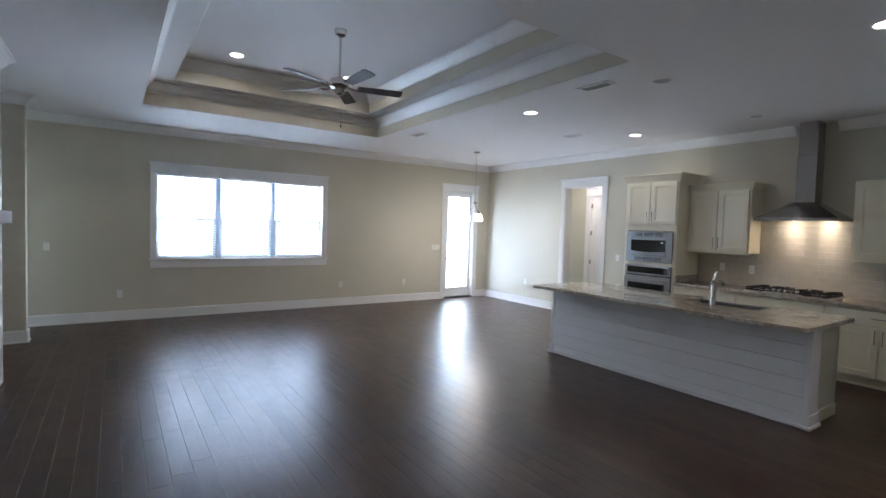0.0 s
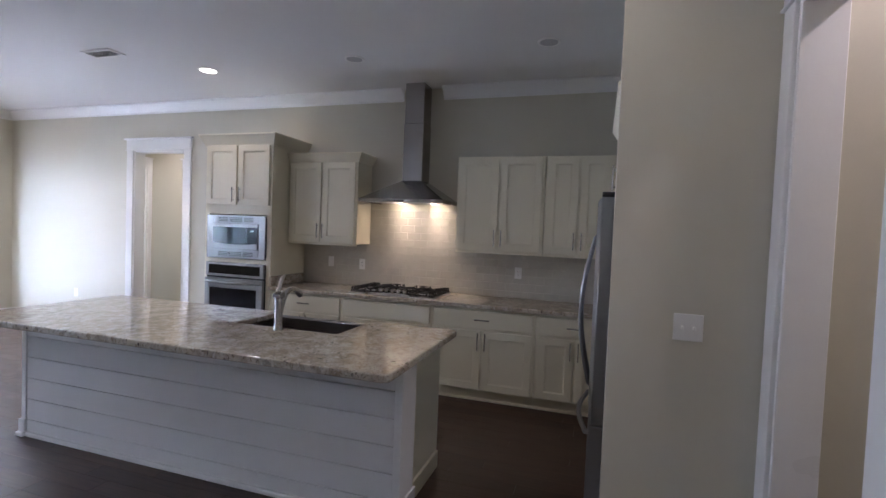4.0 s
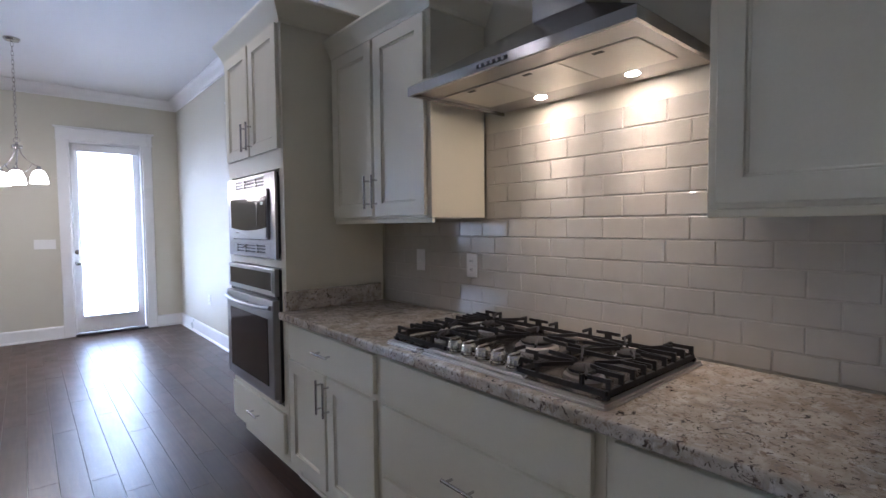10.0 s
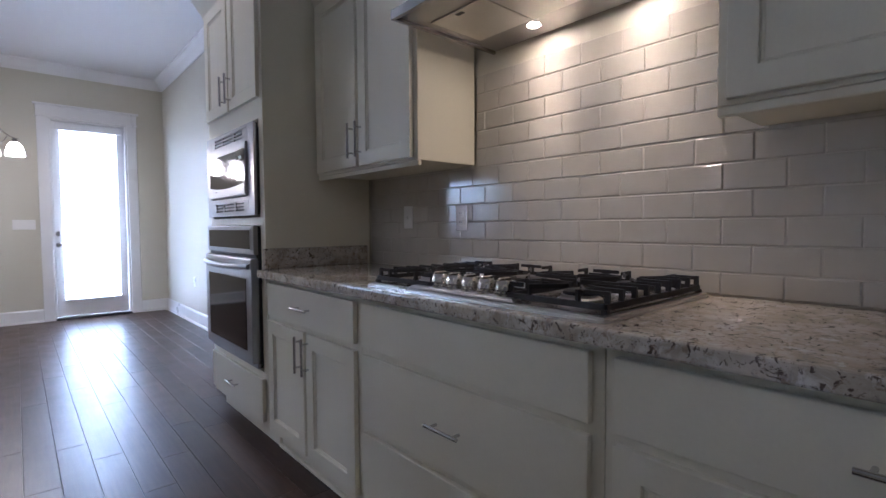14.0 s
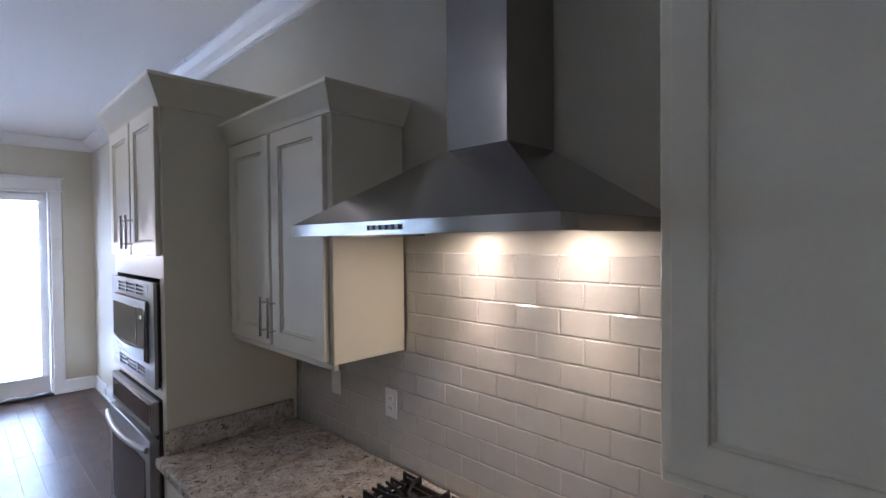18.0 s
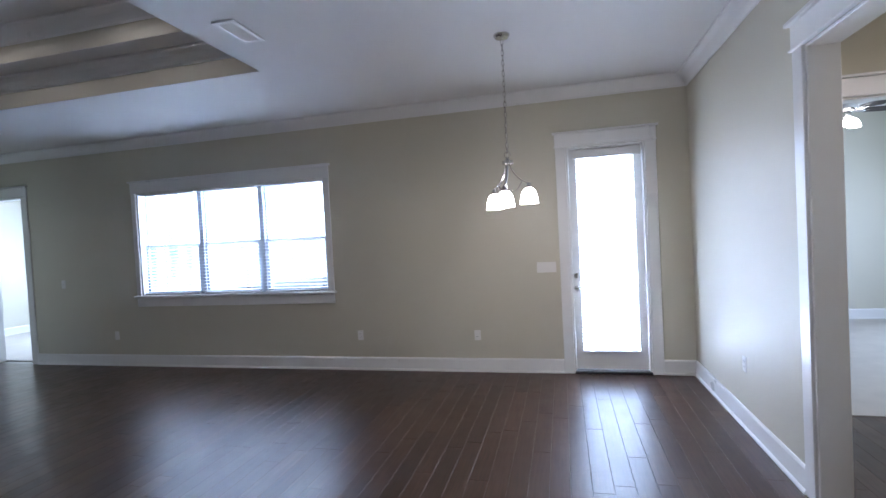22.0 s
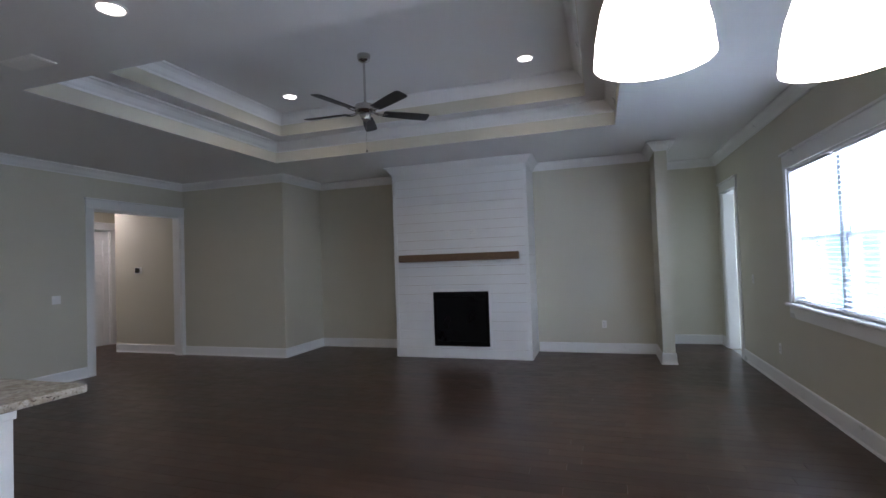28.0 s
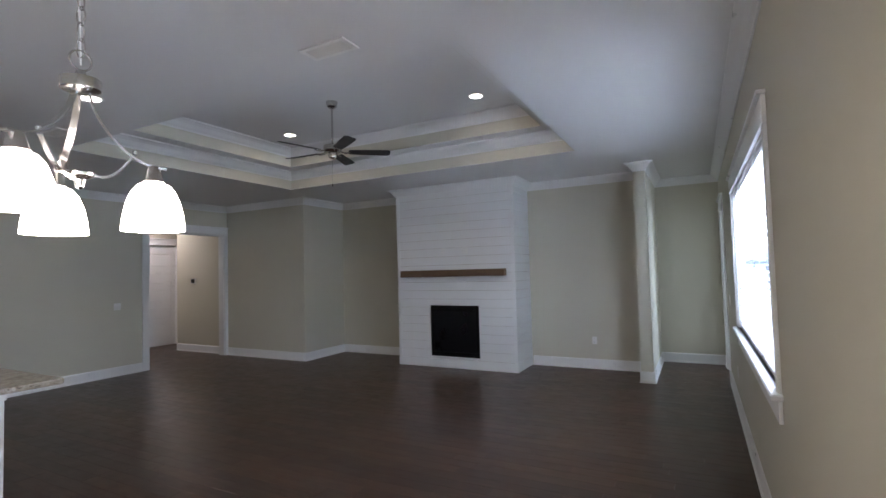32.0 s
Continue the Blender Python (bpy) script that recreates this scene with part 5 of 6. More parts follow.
# refrigerator and the cabinet over it
rf = thing("refrigerator", (5.86, 0.245, 0.0), "stainless french-door refrigerator between wall and cabinets", "refrigerator")
RW = 0.455
part("case", box(-RW, RW, 0.0, 0.66, 0.02, 1.765, 0.004, 1), DARK, rf, "dark grey case")
part("kick_plate", box(-RW + 0.01, RW - 0.01, 0.60, 0.70, 0.0, 0.075, 0.004, 1), DARK, rf)
for s in (-1, 1):
    bm = bmesh.new()
    x0, x1 = sorted((s * 0.0025, s * RW))
    m = 9
    vs = []
    for k in range(m):
        u = k / (m - 1)
        x = x0 + (x1 - x0) * u
        bulge = 0.022 * (1 - (x / RW) ** 2)
        vs.append([bm.verts.new((x, yy, zz)) for yy, zz in ((0.668, 0.66), (0.728 + bulge, 0.66), (0.728 + bulge, 1.762), (0.668, 1.762))])
    for a, b in zip(vs, vs[1:]):
        for j in range(4):
            f = bm.faces.new((a[j], b[j], b[(j + 1) % 4], a[(j + 1) % 4]))
            f.smooth = j == 1
    bm.faces.new(vs[0][::-1])
    bm.faces.new(vs[-1])
    bmesh.ops.recalc_face_normals(bm, faces=bm.faces[:])
    d = part("door", bm, FRIDGE, rf)
    bm = bmesh.new()
    hp = [(s * 0.050, 0.752 + 0.062 * math.sin(math.pi * k / 14), 0.74 + 0.83 * k / 14) for k in range(15)]
    tube(bm, hp, 0.013, 12)
    for kk in (0, 14):
        tube(bm, [(s * 0.05, 0.735, hp[kk][2]), (s * 0.05, 0.756, hp[kk][2])], 0.012, 10)
    part("handle", bm, FRIDGE, d, "bowed steel door handle")
fz = part("freezer_drawer", box(-RW, RW, 0.668, 0.745, 0.08, 0.652, 0.008, 2), FRIDGE, rf)
bm = bmesh.new()
tube(bm, [(-0.34 + 0.68 * k / 12, 0.755 + 0.045 * math.sin(math.pi * k / 12), 0.575) for k in range(13)], 0.013, 12)
for s in (-0.34, 0.34):
    tube(bm, [(s, 0.74, 0.575), (s, 0.757, 0.575)], 0.012, 10)
part("handle", bm, FRIDGE, fz)
for s in (-1, 1):
    part("hinge_cover", box(*sorted((s * (RW - 0.09), s * (RW - 0.01))), 0.60, 0.73, 1.7655, 1.790, 0.006, 2), DARK, rf)

fc = thing("over_fridge_cabinet", (6.44, 0.872, 1.80), "cream cabinet over the refrigerator with two shaker doors", "cabinet", rz=180)
part("body", box(0, 1.065, 0.0, 0.64, 0.0, 0.44, 0.002, 1), CREAM, fc)
shaker(fc, 0.030, 0.530, 0.012, 0.400, 0.500, 0.11, length=0.14)
shaker(fc, 0.534, 1.035, 0.012, 0.400, 0.564, 0.11, length=0.14)
pr = [(-0.001, 0.405), (0.010, 0.405), (0.016, 0.420), (0.050, 0.480), (0.056, 0.488), (0.056, 0.500), (-0.001, 0.500)]
part("crown_moulding", sweep([(0, 0.64), (0, -0.001), (1.065, -0.001)], [(-o, zz) for o, zz in pr]), CREAM, fc)
part("side_panel", box(0.0, 0.018, 0.0, 0.635, -1.80, -0.001, 0.002, 1), CREAM, fc, "cream panel beside the refrigerator")

# ---------------------------------------------------------------- lights and fittings
def downlight(x, y, z, lit):
    ob = thing("recessed_downlight", (x, y, z), "lit round recessed downlight in the ceiling" if lit else "unlit round recessed downlight in the ceiling", "ceiling light", "recessed downlights")
    part("trim_ring", turned([(0.092, 0.0), (0.090, -0.006), (0.078, -0.008), (0.070, -0.003), (0.070, 0.0)], 32), PLASTIC, ob)
    part("lens", turned([(0.0695, -0.0045), (0.0695, -0.0015)], 32), LAMP if lit else OFFLENS, ob, "glowing lens" if lit else "dark lens")


for x, y, z in DOWN_ON:
    downlight(x, y, z, True)
# unseen fittings added over the hall, pantry and vestibule fill
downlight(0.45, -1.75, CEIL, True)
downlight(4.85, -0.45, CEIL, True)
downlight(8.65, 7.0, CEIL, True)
for x, y, z in DOWN_OFF:
    downlight(x, y, z, False)


def ceiling_vent(x, y, w, h):
    """A white register: frame, dark throat, slats along y."""
    ob = thing("ceiling_vent", (x, y, CEIL), "white metal air register in the ceiling", "vent", "ceiling vents")
    part("backing", box(-w / 2 + 0.02, w / 2 - 0.02, -h / 2 + 0.02, h / 2 - 0.02, -0.004, -0.001), REGISTER, ob)
    bm = bmesh.new()
    for r in ((-w / 2, w / 2, -h / 2, -h / 2 + 0.028), (-w / 2, w / 2, h / 2 - 0.028, h / 2), (-w / 2, -w / 2 + 0.028, -h / 2 + 0.028, h / 2 - 0.028), (w / 2 - 0.028, w / 2, -h / 2 + 0.028, h / 2 - 0.028)):
        bx(bm, *r, -0.012, -0.001)
    part("frame", bm, PLASTIC, ob)
    n = int((w - 0.06) / 0.018)
    me = mesh_of("slat", box(-0.0075, 0.0075, -h / 2 + 0.029, h / 2 - 0.029, -0.0008, 0.0008), PLASTIC)
    for k in range(n):
        o = new("slat", me)
        o.parent = ob
        o.matrix_basis = pose(-w / 2 + 0.036 + (w - 0.072) * k / (n - 1), 0, -0.0095, 0, -35)


for x, y in ((4.46, 3.60), (4.46, 7.03), (6.28, 5.42)):
    ceiling_vent(x, y, 0.17, 0.36)

# five-blade fan in the tray
def ceiling_fan(x, y, z, drop, start, label, light=False, radius=0.68):
    ob = thing("ceiling_fan", (x, y, z), label, "ceiling fan")
    part("canopy", turned([(0.068, 0.0), (0.068, -0.020), (0.058, -0.055), (0.030, -0.075), (0.0001, -0.075)], 28), NICKEL, ob)
    part("downrod", bar([(0, 0, -0.07), (0, 0, -drop + 0.06)], 0.0125, 12), NICKEL, ob)
    part("motor_housing", turned([(0.022, 0.075), (0.035, 0.062), (0.060, 0.050), (0.098, 0.040), (0.108, 0.020), (0.108, -0.020), (0.092, -0.040), (0.070, -0.048), (0.0001, -0.048)], 32, (0, 0, -drop)), NICKEL, ob)
    part("switch_cup", turned([(0.052, -0.049), (0.055, -0.075), (0.045, -0.105), (0.020, -0.120), (0.0001, -0.122)], 28, (0, 0, -drop)), NICKEL, ob)
    for k in range(5):
        a = radians(start + 72 * k)
        c, s = math.cos(a), math.sin(a)
        bm = bmesh.new()
        for off in (-0.022, 0.022):
            tube(bm, [(0.085 * c - off * s * 0.6, 0.085 * s + off * c * 0.6, -drop - 0.030), (0.15 * c - off * s, 0.15 * s + off * c, -drop - 0.046), (0.225 * c - off * s * 1.3, 0.225 * s + off * c * 1.3, -drop - 0.040)], 0.006, 8)
        iron = part("blade_iron", bm, NICKEL, ob)
        bm = bmesh.new()
        w0, w1, L = 0.054, 0.068, radius - 0.19
        outline = [(0, -w0), (L * 0.5, -w1 * 0.97), (L - 0.03, -w1), (L - 0.006, -w1 + 0.012), (L, -w1 + 0.035), (L, w1 - 0.035), (L - 0.006, w1 - 0.012), (L - 0.03, w1), (L * 0.5, w1 * 0.97), (0, w0)]
        lo = [bm.verts.new((u, v, -0.003)) for u, v in outline]
        hi = [bm.verts.new((u, v, 0.003)) for u, v in outline]
        bm.faces.new(lo[::-1])
        bm.faces.new(hi)
        for j in range(len(lo)):
            bm.faces.new((lo[j], lo[(j + 1) % len(lo)], hi[(j + 1) % len(lo)], hi[j]))
        b = part("blade", bm, BLADE, ob, "dark espresso wooden blade")
        b.matrix_basis = pose(0.19 * c, 0.19 * s, -drop - 0.034, 0, 0, start + 72 * k) @ pose(0, 0, 0, -12)
    if light:
        for k in range(3):
            a = radians(120 * k + 20)
            part("shade", turned([(0.022, 0.0), (0.045, -0.02), (0.062, -0.07), (0.060, -0.10)], 20, (0.10 * math.cos(a), 0.10 * math.sin(a), -drop - 0.12)), GLOW, ob, "glowing frosted glass shade")
    else:
        part("pull_chain", bar([(0.03, 0.02, -drop - 0.11), (0.03, 0.02, -drop - 0.42)], 0.0016, 6), NICKEL, ob)
        part("pull_knob", turned([(0.0001, -0.035), (0.007, -0.028), (0.007, -0.008), (0.0001, 0)], 10, (0.03, 0.02, -drop - 0.42)), BLADE, ob)


ceiling_fan(2.43, 5.315, TOP, 0.562, 57, "brushed nickel ceiling fan with five dark blades")
ceiling_fan(9.75, 10.4, CEIL, 0.32, 8, "ceiling fan with lit glass shades in the bedroom", True, 0.62)

# chandelier with three glass shades
CHX, CHY = 6.222, 7.773
ch = thing("chandelier", (CHX, CHY, 0), "brushed nickel three-light chandelier with frosted glass shades on a chain", "chandelier")
part("canopy", turned([(0.062, CEIL), (0.062, CEIL - 0.010), (0.050, CEIL - 0.026), (0.016, CEIL - 0.032), (0.0001, CEIL - 0.032)], 28), NICKEL, ch)
HUB = 2.11
z, k = CEIL - 0.034, 0
while z > HUB + 0.085:
    bm = bmesh.new()
    ring = [(0.0105 * math.sin(2 * math.pi * j / 16), 0.0, z - 0.024 + 0.024 * math.cos(2 * math.pi * j / 16)) for j in range(17)]
    tube(bm, ring, 0.0021, 6, False)
    o = part("chain_link", bm, NICKEL, ch)
    o.matrix_basis = pose(0, 0, 0, 0, 0, 90 * (k % 2) + 25)
    z -= 0.0395
    k += 1
part("cord", bar([(0.004, 0.002, CEIL - 0.03), (-0.004, 0.003, 2.7), (0.005, -0.003, 2.4), (0, 0, HUB + 0.05)], 0.0022, 6), PLASTIC, ch)
bm = bmesh.new()
ring = [(0.024 * math.sin(2 * math.pi * j / 20), 0.0, HUB + 0.062 + 0.024 * math.cos(2 * math.pi * j / 20)) for j in range(21)]
tube(bm, ring, 0.0025, 6, False)
part("loop", bm, NICKEL, ch)
part("hub", turned([(0.010, 0.036), (0.013, 0.024), (0.036, 0.017), (0.042, 0.015), (0.042, -0.010), (0.036, -0.014), (0.0001, -0.014)], 28, (0, 0, HUB)), NICKEL, ch)
part("lower_hub", turned([(0.030, 0.007), (0.032, 0.003), (0.030, -0.003), (0.013, -0.012), (0.009, -0.030), (0.0001, -0.036)], 24, (0, 0, 1.893)), NICKEL, ch)
SH_TOP = 1.886
REACH, LIFT = (0.162, 0.152, 0.152), (0.026, -0.004, -0.004)
for k in range(3):
    a = radians(24.3 + 120 * k)
    c, s = math.cos(a), math.sin(a)
    up, reach = LIFT[k], REACH[k]
    arm = []
    for j in range(13):
        u = j / 12
        r = 0.018 + (reach + 0.03 - 0.02) * (u ** 1.25)
        zz = HUB - 0.018 - (HUB - 0.018 - 1.922 - up) * math.sin(u * math.pi / 2) ** 0.85
        arm.append((r * c, r * s, zz))
    part("arm", strap(arm, (-s, c, 0), 0.015, 0.005), NICKEL, ch)
    low = []
    for j in range(9):
        u = j / 8
        low.append(((0.022 + 0.085 * u) * c, (0.022 + 0.085 * u) * s, 1.895 + (0.052 + up * 0.6) * u ** 2 - 0.012 * math.sin(math.pi * u)))
    part("brace", strap(low, (-s, c, 0), 0.012, 0.0045), NICKEL, ch)
    part("ball", turned([(0.0001, -0.007), (0.006, -0.004), (0.006, 0.004), (0.0001, 0.007)], 10, (0.112 * c, 0.112 * s, 1.957 + up * 0.6)), NICKEL, ch)
    sh = part("shade", turned([(0.020, 0.0), (0.036, -0.007), (0.050, -0.025), (0.061, -0.055), (0.068, -0.090), (0.071, -0.122), (0.068, -0.122), (0.064, -0.090), (0.046, -0.028), (0.016, -0.005)], 36, (reach * c, reach * s, SH_TOP + up)), GLOW, ch, "glowing frosted white glass shade")
    part("socket_cup", turned([(0.012, 0.040), (0.016, 0.030), (0.022, 0.004), (0.025, 0.0), (0.0001, -0.001)], 20, (reach * c, reach * s, SH_TOP + up + 0.001)), NICKEL, sh)
for k in range(3):
    a = radians(24.3 + 120 * k)
    li = bpy.data.lights.new("chandelier_bulb", "POINT")
    li.energy, li.color, li.shadow_soft_size = 2.2, (1.0, 0.88, 0.70), 0.03
    new("chandelier_bulb", li).location = (CHX + REACH[k] * math.cos(a), CHY + REACH[k] * math.sin(a), SH_TOP + LIFT[k] - 0.16)


# ---------------------------------------------------------------- wall plates
def plate(kind, at, rz, gangs=1, label=""):
    """An outlet or switch plate; its back lies at local y=0 and it faces -y."""
    name = "outlet" if kind == "outlet" else "light_switch"
    ob = thing(name, at, label or ("white duplex outlet with cover plate" if kind == "outlet" else f"white {('single', 'double', 'triple', 'four-gang')[gangs - 1]} light switch plate"), name.replace("_", " "), rz=rz)
    w = 0.035 + 0.023 * (gangs - 1) if gangs > 1 else 0.036
    part("cover_plate", box(-w, w, -0.006, -0.0005, -0.058, 0.058, 0.0025, 2), PLASTIC, ob)
    for g in range(gangs):
        x = (g - (gangs - 1) / 2) * 0.046
        if kind == "outlet":
            for z in (-0.02, 0.02):
                s = part("socket", box(x - 0.0165, x + 0.0165, -0.0085, -0.0055, z - 0.0145, z + 0.0145, 0.003, 2), PLASTIC, ob)
                bm = bmesh.new()
                for dx in (-0.006, 0.006):
                    bx(bm, x + dx - 0.0012, x + dx + 0.0012, -0.0092, -0.0084, z - 0.003, z + 0.006)
                part("slots", bm, DARK, s)
        else:
            part("toggle", box(x - 0.005, x + 0.005, -0.018, -0.0055, -0.011, 0.006, 0.002, 1), PLASTIC, ob)
    return ob


plate("switch", (6.425, YN, 1.17), 0, 4)
plate("outlet", (4.18, YN, 0.42), 0)
plate("outlet", (5.62, YN, 0.42), 0)
plate("outlet", (0.52, YN, 0.42), 0)
plate("switch", (-0.37, YN, 1.16), 0)
plate("outlet", (XE, 8.05, 0.49), -90)
plate("switch", (XE, 5.73, 1.17), -90)
plate("outlet", (XE, 5.70, 0.65), -90)
plate("switch", (5.25, 0.60, 1.20), -90, 2)
plate("switch", (2.13, YS, 1.17), 180, 2)
plate("outlet", (XE - 0.011, 3.52, 1.16), -90)
plate("switch", (XE - 0.011, 3.92, 1.17), -90)
plate("outlet", (XE - 0.011, 1.75, 1.17), -90)
plate("outlet", (XW, 7.555, 0.45), 90)
plate("outlet", (XBREAST, 5.25, 1.965), 90, label="white outlet on the shiplap over the mantel")
plate("outlet", (XBREAST, 5.65, 1.965), 90, 2, label="white cable plate on the shiplap over the mantel")

th = thing("thermostat", (-0.08, -0.83, 1.55), "small white thermostat with a dark screen on the hall wall", "thermostat", rz=90)
part("case", box(-0.085, 0.085, -0.026, -0.001, -0.060, 0.060, 0.006, 2), PLASTIC, th)
part("screen", box(-0.068, 0.052, -0.0278, -0.0255, -0.046, 0.050, 0.001, 1), BLACKGLASS, th)
sd = thing("smoke_detector", (1.1, -1.2, CEIL), "white round smoke detector on the hall ceiling", "smoke detector")
part("body", turned([(0.065, -0.0005), (0.065, -0.020), (0.050, -0.036), (0.0001, -0.038)], 28), PLASTIC, sd)

# ---------------------------------------------------------------- outside
struct("ground", box(-600, 600, -600, 600, -0.45, -0.35), GRASS, "mown lawn around the house", "ground")
struct("pavement", box(0.0, XE + 0.02, YN + T, YN + 3.2, -0.34, -0.03, 0.01, 1), CONCRETE, "pale concrete porch slab", "porch")


def tree(x, y, h, spread, seed, label):
    rnd = random.Random(seed)
    ob = thing("tree", (x, y, -0.36), label, "tree")
    part("trunk", bar([(0, 0, 0), (0.05, 0.02, h * 0.3), (-0.04, 0.03, h * 0.62), (0.02, -0.03, h * 0.9)], [0.10, 0.075, 0.05, 0.015], 10), BARK, ob)
    for k in range(6):
        a, zz = rnd.uniform(0, 6.28), h * rnd.uniform(0.3, 0.7)
        r = spread * rnd.uniform(0.5, 0.8)
        part("limb", bar([(0, 0, zz), (r * 0.5 * math.cos(a), r * 0.5 * math.sin(a), zz + 0.3), (r * math.cos(a), r * math.sin(a), zz + 0.75)], [0.035, 0.022, 0.008], 7), BARK, ob)
    bm = bmesh.new()
    for k in range(2600):
        u = Vector((rnd.gauss(0, 1), rnd.gauss(0, 1), rnd.gauss(0, 1))).normalized() * rnd.uniform(0.25, 1) ** 0.5
        c = Vector((u.x * spread, u.y * spread, h * 0.62 + u.z * h * 0.40))
        if noise.noise(c * 1.3 + Vector((seed, 0, 0))) < -0.12:
            continue
        d1 = Vector((rnd.gauss(0, 1), rnd.gauss(0, 1), rnd.gauss(0, 1))).normalized() * rnd.uniform(0.05, 0.10)
        d2 = d1.orthogonal().normalized() * d1.length * 0.45
        bm.faces.new([bm.verts.new(c + q) for q in (-d1, d2, d1, -d2)])
    part("crown", bm, LEAF, ob)


tree(-3.2, 17.5, 5.2, 1.9, 3, "leafy green tree on the lawn")
tree(1.2, 14.2, 4.3, 1.25, 5, "leafy green tree on the lawn")
tree(-8.5, 15.5, 6.0, 2.4, 8, "leafy green tree on the lawn")
struct("wall_outside", box(-0.645, 0.10, YN + T + 0.002, 12.65, -0.34, CEIL), SIDING, "pale painted outside wall of the bedroom wing", "wall")
win = tagged(thing("window_2", (0.10, 10.29, 0.0), "tall outside windows with narrow teal panes", "window"), kind="structure")
for y0, y1 in ((-0.27, -0.07), (0.09, 0.27), (0.52, 0.74), (0.90, 1.12)):
    fr = part("window_frame", box(0.001, 0.05, y0 - 0.04, y1 + 0.04, 0.45, 2.62, 0.004, 1), TRIM, win)
    part("pane", box(0.0505, 0.054, y0, y1, 0.50, 2.57), BLUEGLASS, fr)

# ---------------------------------------------------------------- floors
PW = 0.127
fl = struct("floor", box(-2.4, 9.5, -2.6, YN + T, -0.12, -0.0165), CONCRETE, "dark brown hardwood plank floor", "floor")
struct("floor_guest", box(-4.6, -0.65, YN + T + 0.002, 12.65, -0.12, 0.004), CARPET, "beige carpet in the bedroom", "carpet")
struct("floor_bedroom", box(XE + 0.02, 12.15, 8.385, 12.65, -0.10, 0.006), CARPET, "beige carpet in the bedroom", "carpet")
rnd = random.Random(11)
plank_meshes = {}


def plank_geometry(bm, x, y, length):
    g, c = 0.0004, 0.0009
    w = PW
    lo = [bm.verts.new(p) for p in ((x + g, y + g, -0.016), (x + w - g, y + g, -0.016), (x + w - g, y + length - g, -0.016), (x + g, y + length - g, -0.016))]
    md = [bm.verts.new((v.co.x, v.co.y, -c)) for v in lo]
    hi = [bm.verts.new(p) for p in ((x + g + c, y + g + c, 0), (x + w - g - c, y + g + c, 0), (x + w - g - c, y + length - g - c, 0), (x + g + c, y + length - g - c, 0))]
    for a, b in ((lo, md), (md, hi)):
        for k in range(4):
            bm.faces.new((a[k], a[(k + 1) % 4], b[(k + 1) % 4], b[k]))
    bm.faces.new(hi)


rest = bmesh.new()
count = 0
for i in range(int((9.45 + 2.3) / PW)):
    x = -2.30 + PW * i
    start = -2.5 if -1.7 < x < 1.9 else (-0.95 if 3.55 < x < 5.3 else 0.1)
    end = YN + 0.02
    if x > XE - 0.05:
        start, end = 5.9, 8.385
    elif x < XW - 0.1:
        start = YSTUB1 - 0.08 if x < -1.65 else -2.5
    first, y = True, start
    while y < end:
        length = rnd.uniform(0.3, 1.5) if first else rnd.choice((0.75, 0.95, 1.15, 1.35, 1.55))
        length, first = round(length, 1) if first else length, False
        length = min(length, end - y)
        near = 4.2 < x < 7.45 and 1.0 < y + length and not (5.35 < x < 5.9 and 2.0 < y < 3.6)
        if near and count < 290 and length > 0.2:
            key = round(length, 3)
            if key not in plank_meshes:
                bm = bmesh.new()
                plank_geometry(bm, 0, 0, length)
                plank_meshes[key] = mesh_of("plank", bm, FLOORWOOD)
            o = new("plank", plank_meshes[key])
            o.parent = fl
            o.location = (x, y, 0)
            count += 1
        elif length > 0.02:
            plank_geometry(rest, x, y, length)
        y += length
o = part("planks", rest, FLOORWOOD, fl)
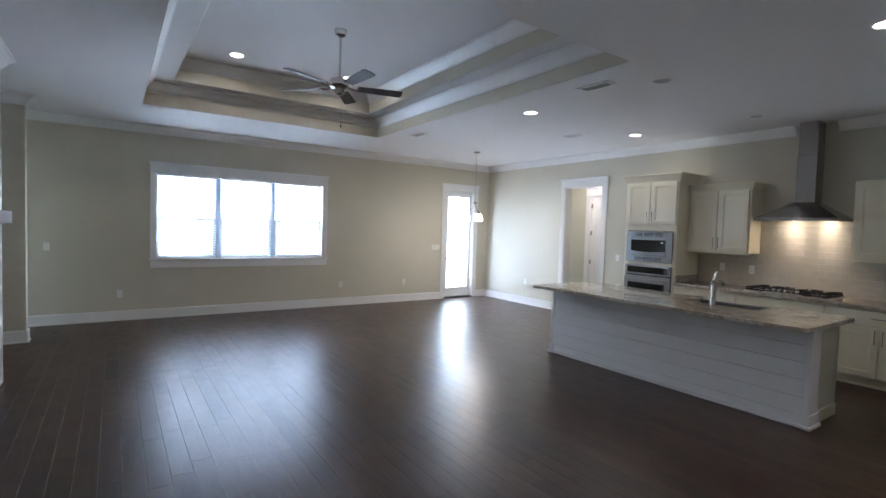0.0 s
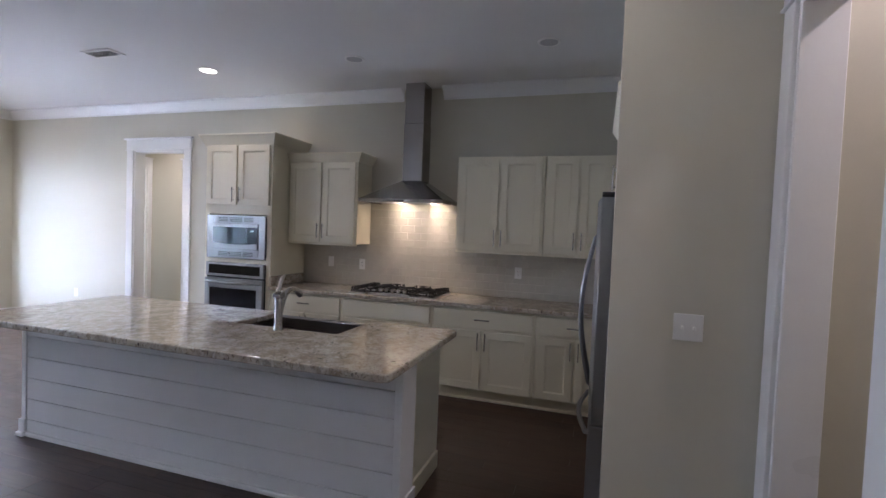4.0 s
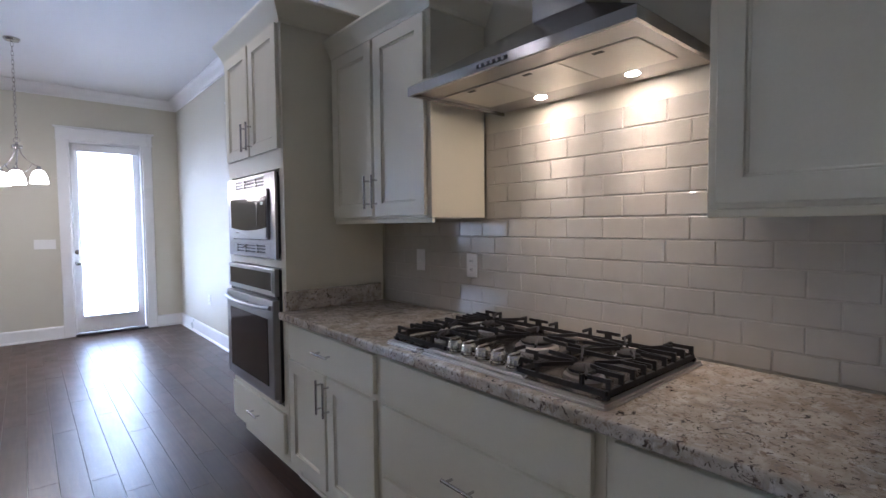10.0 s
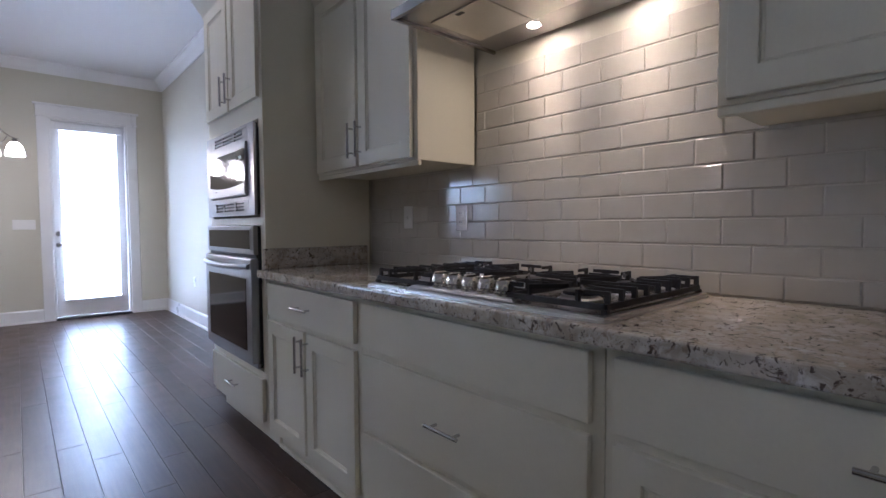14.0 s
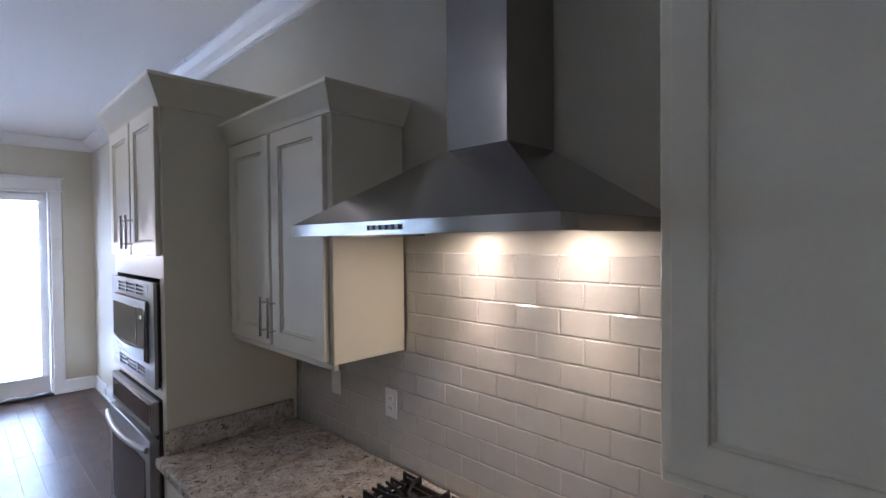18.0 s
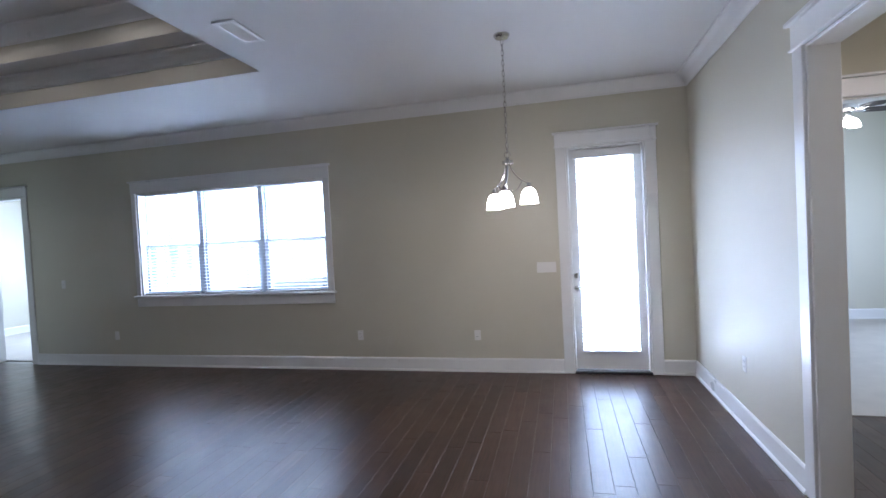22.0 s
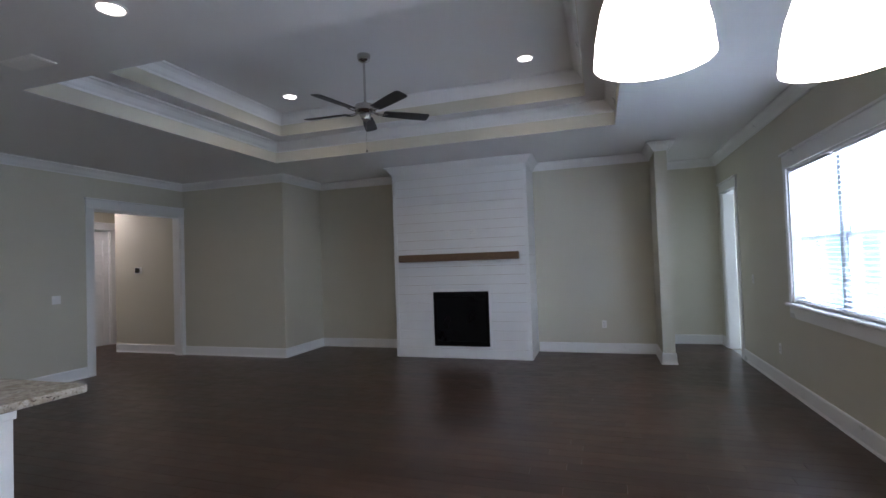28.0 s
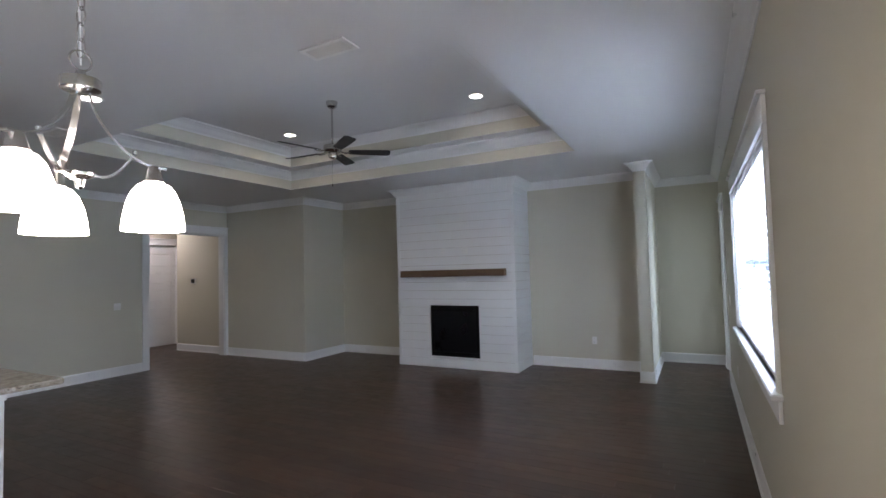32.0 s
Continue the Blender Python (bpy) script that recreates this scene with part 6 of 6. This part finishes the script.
tagged(o, "dark brown hardwood planks", kind="stuff")

# ---------------------------------------------------------------- backsplash tiles
part("grout_bed", box(XE - 0.004, XE - 0.0005, 0.23, 4.284, 0.9155, 1.389), GROUT, wall_e)
part("grout_bed", box(XE - 0.004, XE - 0.0005, 2.314, 3.430, 1.3895, 1.776), GROUT, wall_e)
TL, TH, GAP = 0.1577, 0.0795, 0.0026
tile_meshes = {}


def tile(y0, y1, z0, z1):
    key = (round(y1 - y0, 3), round(z1 - z0, 3))
    if key not in tile_meshes:
        bm = bmesh.new()
        w, h = y1 - y0, z1 - z0
        c = min(0.0030, w / 4, h / 4)
        lo = [bm.verts.new(p) for p in ((0, 0, 0), (0, w, 0), (0, w, h), (0, 0, h))]
        md = [bm.verts.new((-0.0008, v.co.y, v.co.z)) for v in lo]
        hi = [bm.verts.new(p) for p in ((-0.0030, c, c), (-0.0030, w - c, c), (-0.0030, w - c, h - c), (-0.0030, c, h - c))]
        for a, b in ((lo, md), (md, hi)):
            for k in range(4):
                bm.faces.new((a[k], b[k], b[(k + 1) % 4], a[(k + 1) % 4]))
        bm.faces.new(hi[::-1])
        bmesh.ops.recalc_face_normals(bm, faces=bm.faces[:])
        tile_meshes[key] = mesh_of("tile", bm, TILE)
    o = new("tile", tile_meshes[key])
    o.parent = wall_e
    o.matrix_basis = pose(XE - 0.004, y0, z0, rnd.uniform(-0.05, 0.05), rnd.uniform(-0.12, 0.12), rnd.uniform(-0.12, 0.12))


row = 0
z = 0.9045
while z < 1.76:
    z1 = min(z + TH - GAP, 1.776)
    for ya, yb, zlo, zhi in ((0.23, 4.283, 0.9165, 1.3825), (2.315, 3.429, 1.3825, 2.0)):
        if z1 <= zlo + 0.012 or z >= zhi - 0.012:
            continue
        zz0, zz1 = max(z, zlo + 0.001), min(z1, zhi)
        y = 0.1445 - ((row + 1) % 2) * TL / 2
        while y < yb:
            a, b = max(y, ya), min(y + TL - GAP, yb)
            if b - a > 0.012:
                tile(a, b, zz0, zz1)
            y += TL
    z += TH
    row += 1
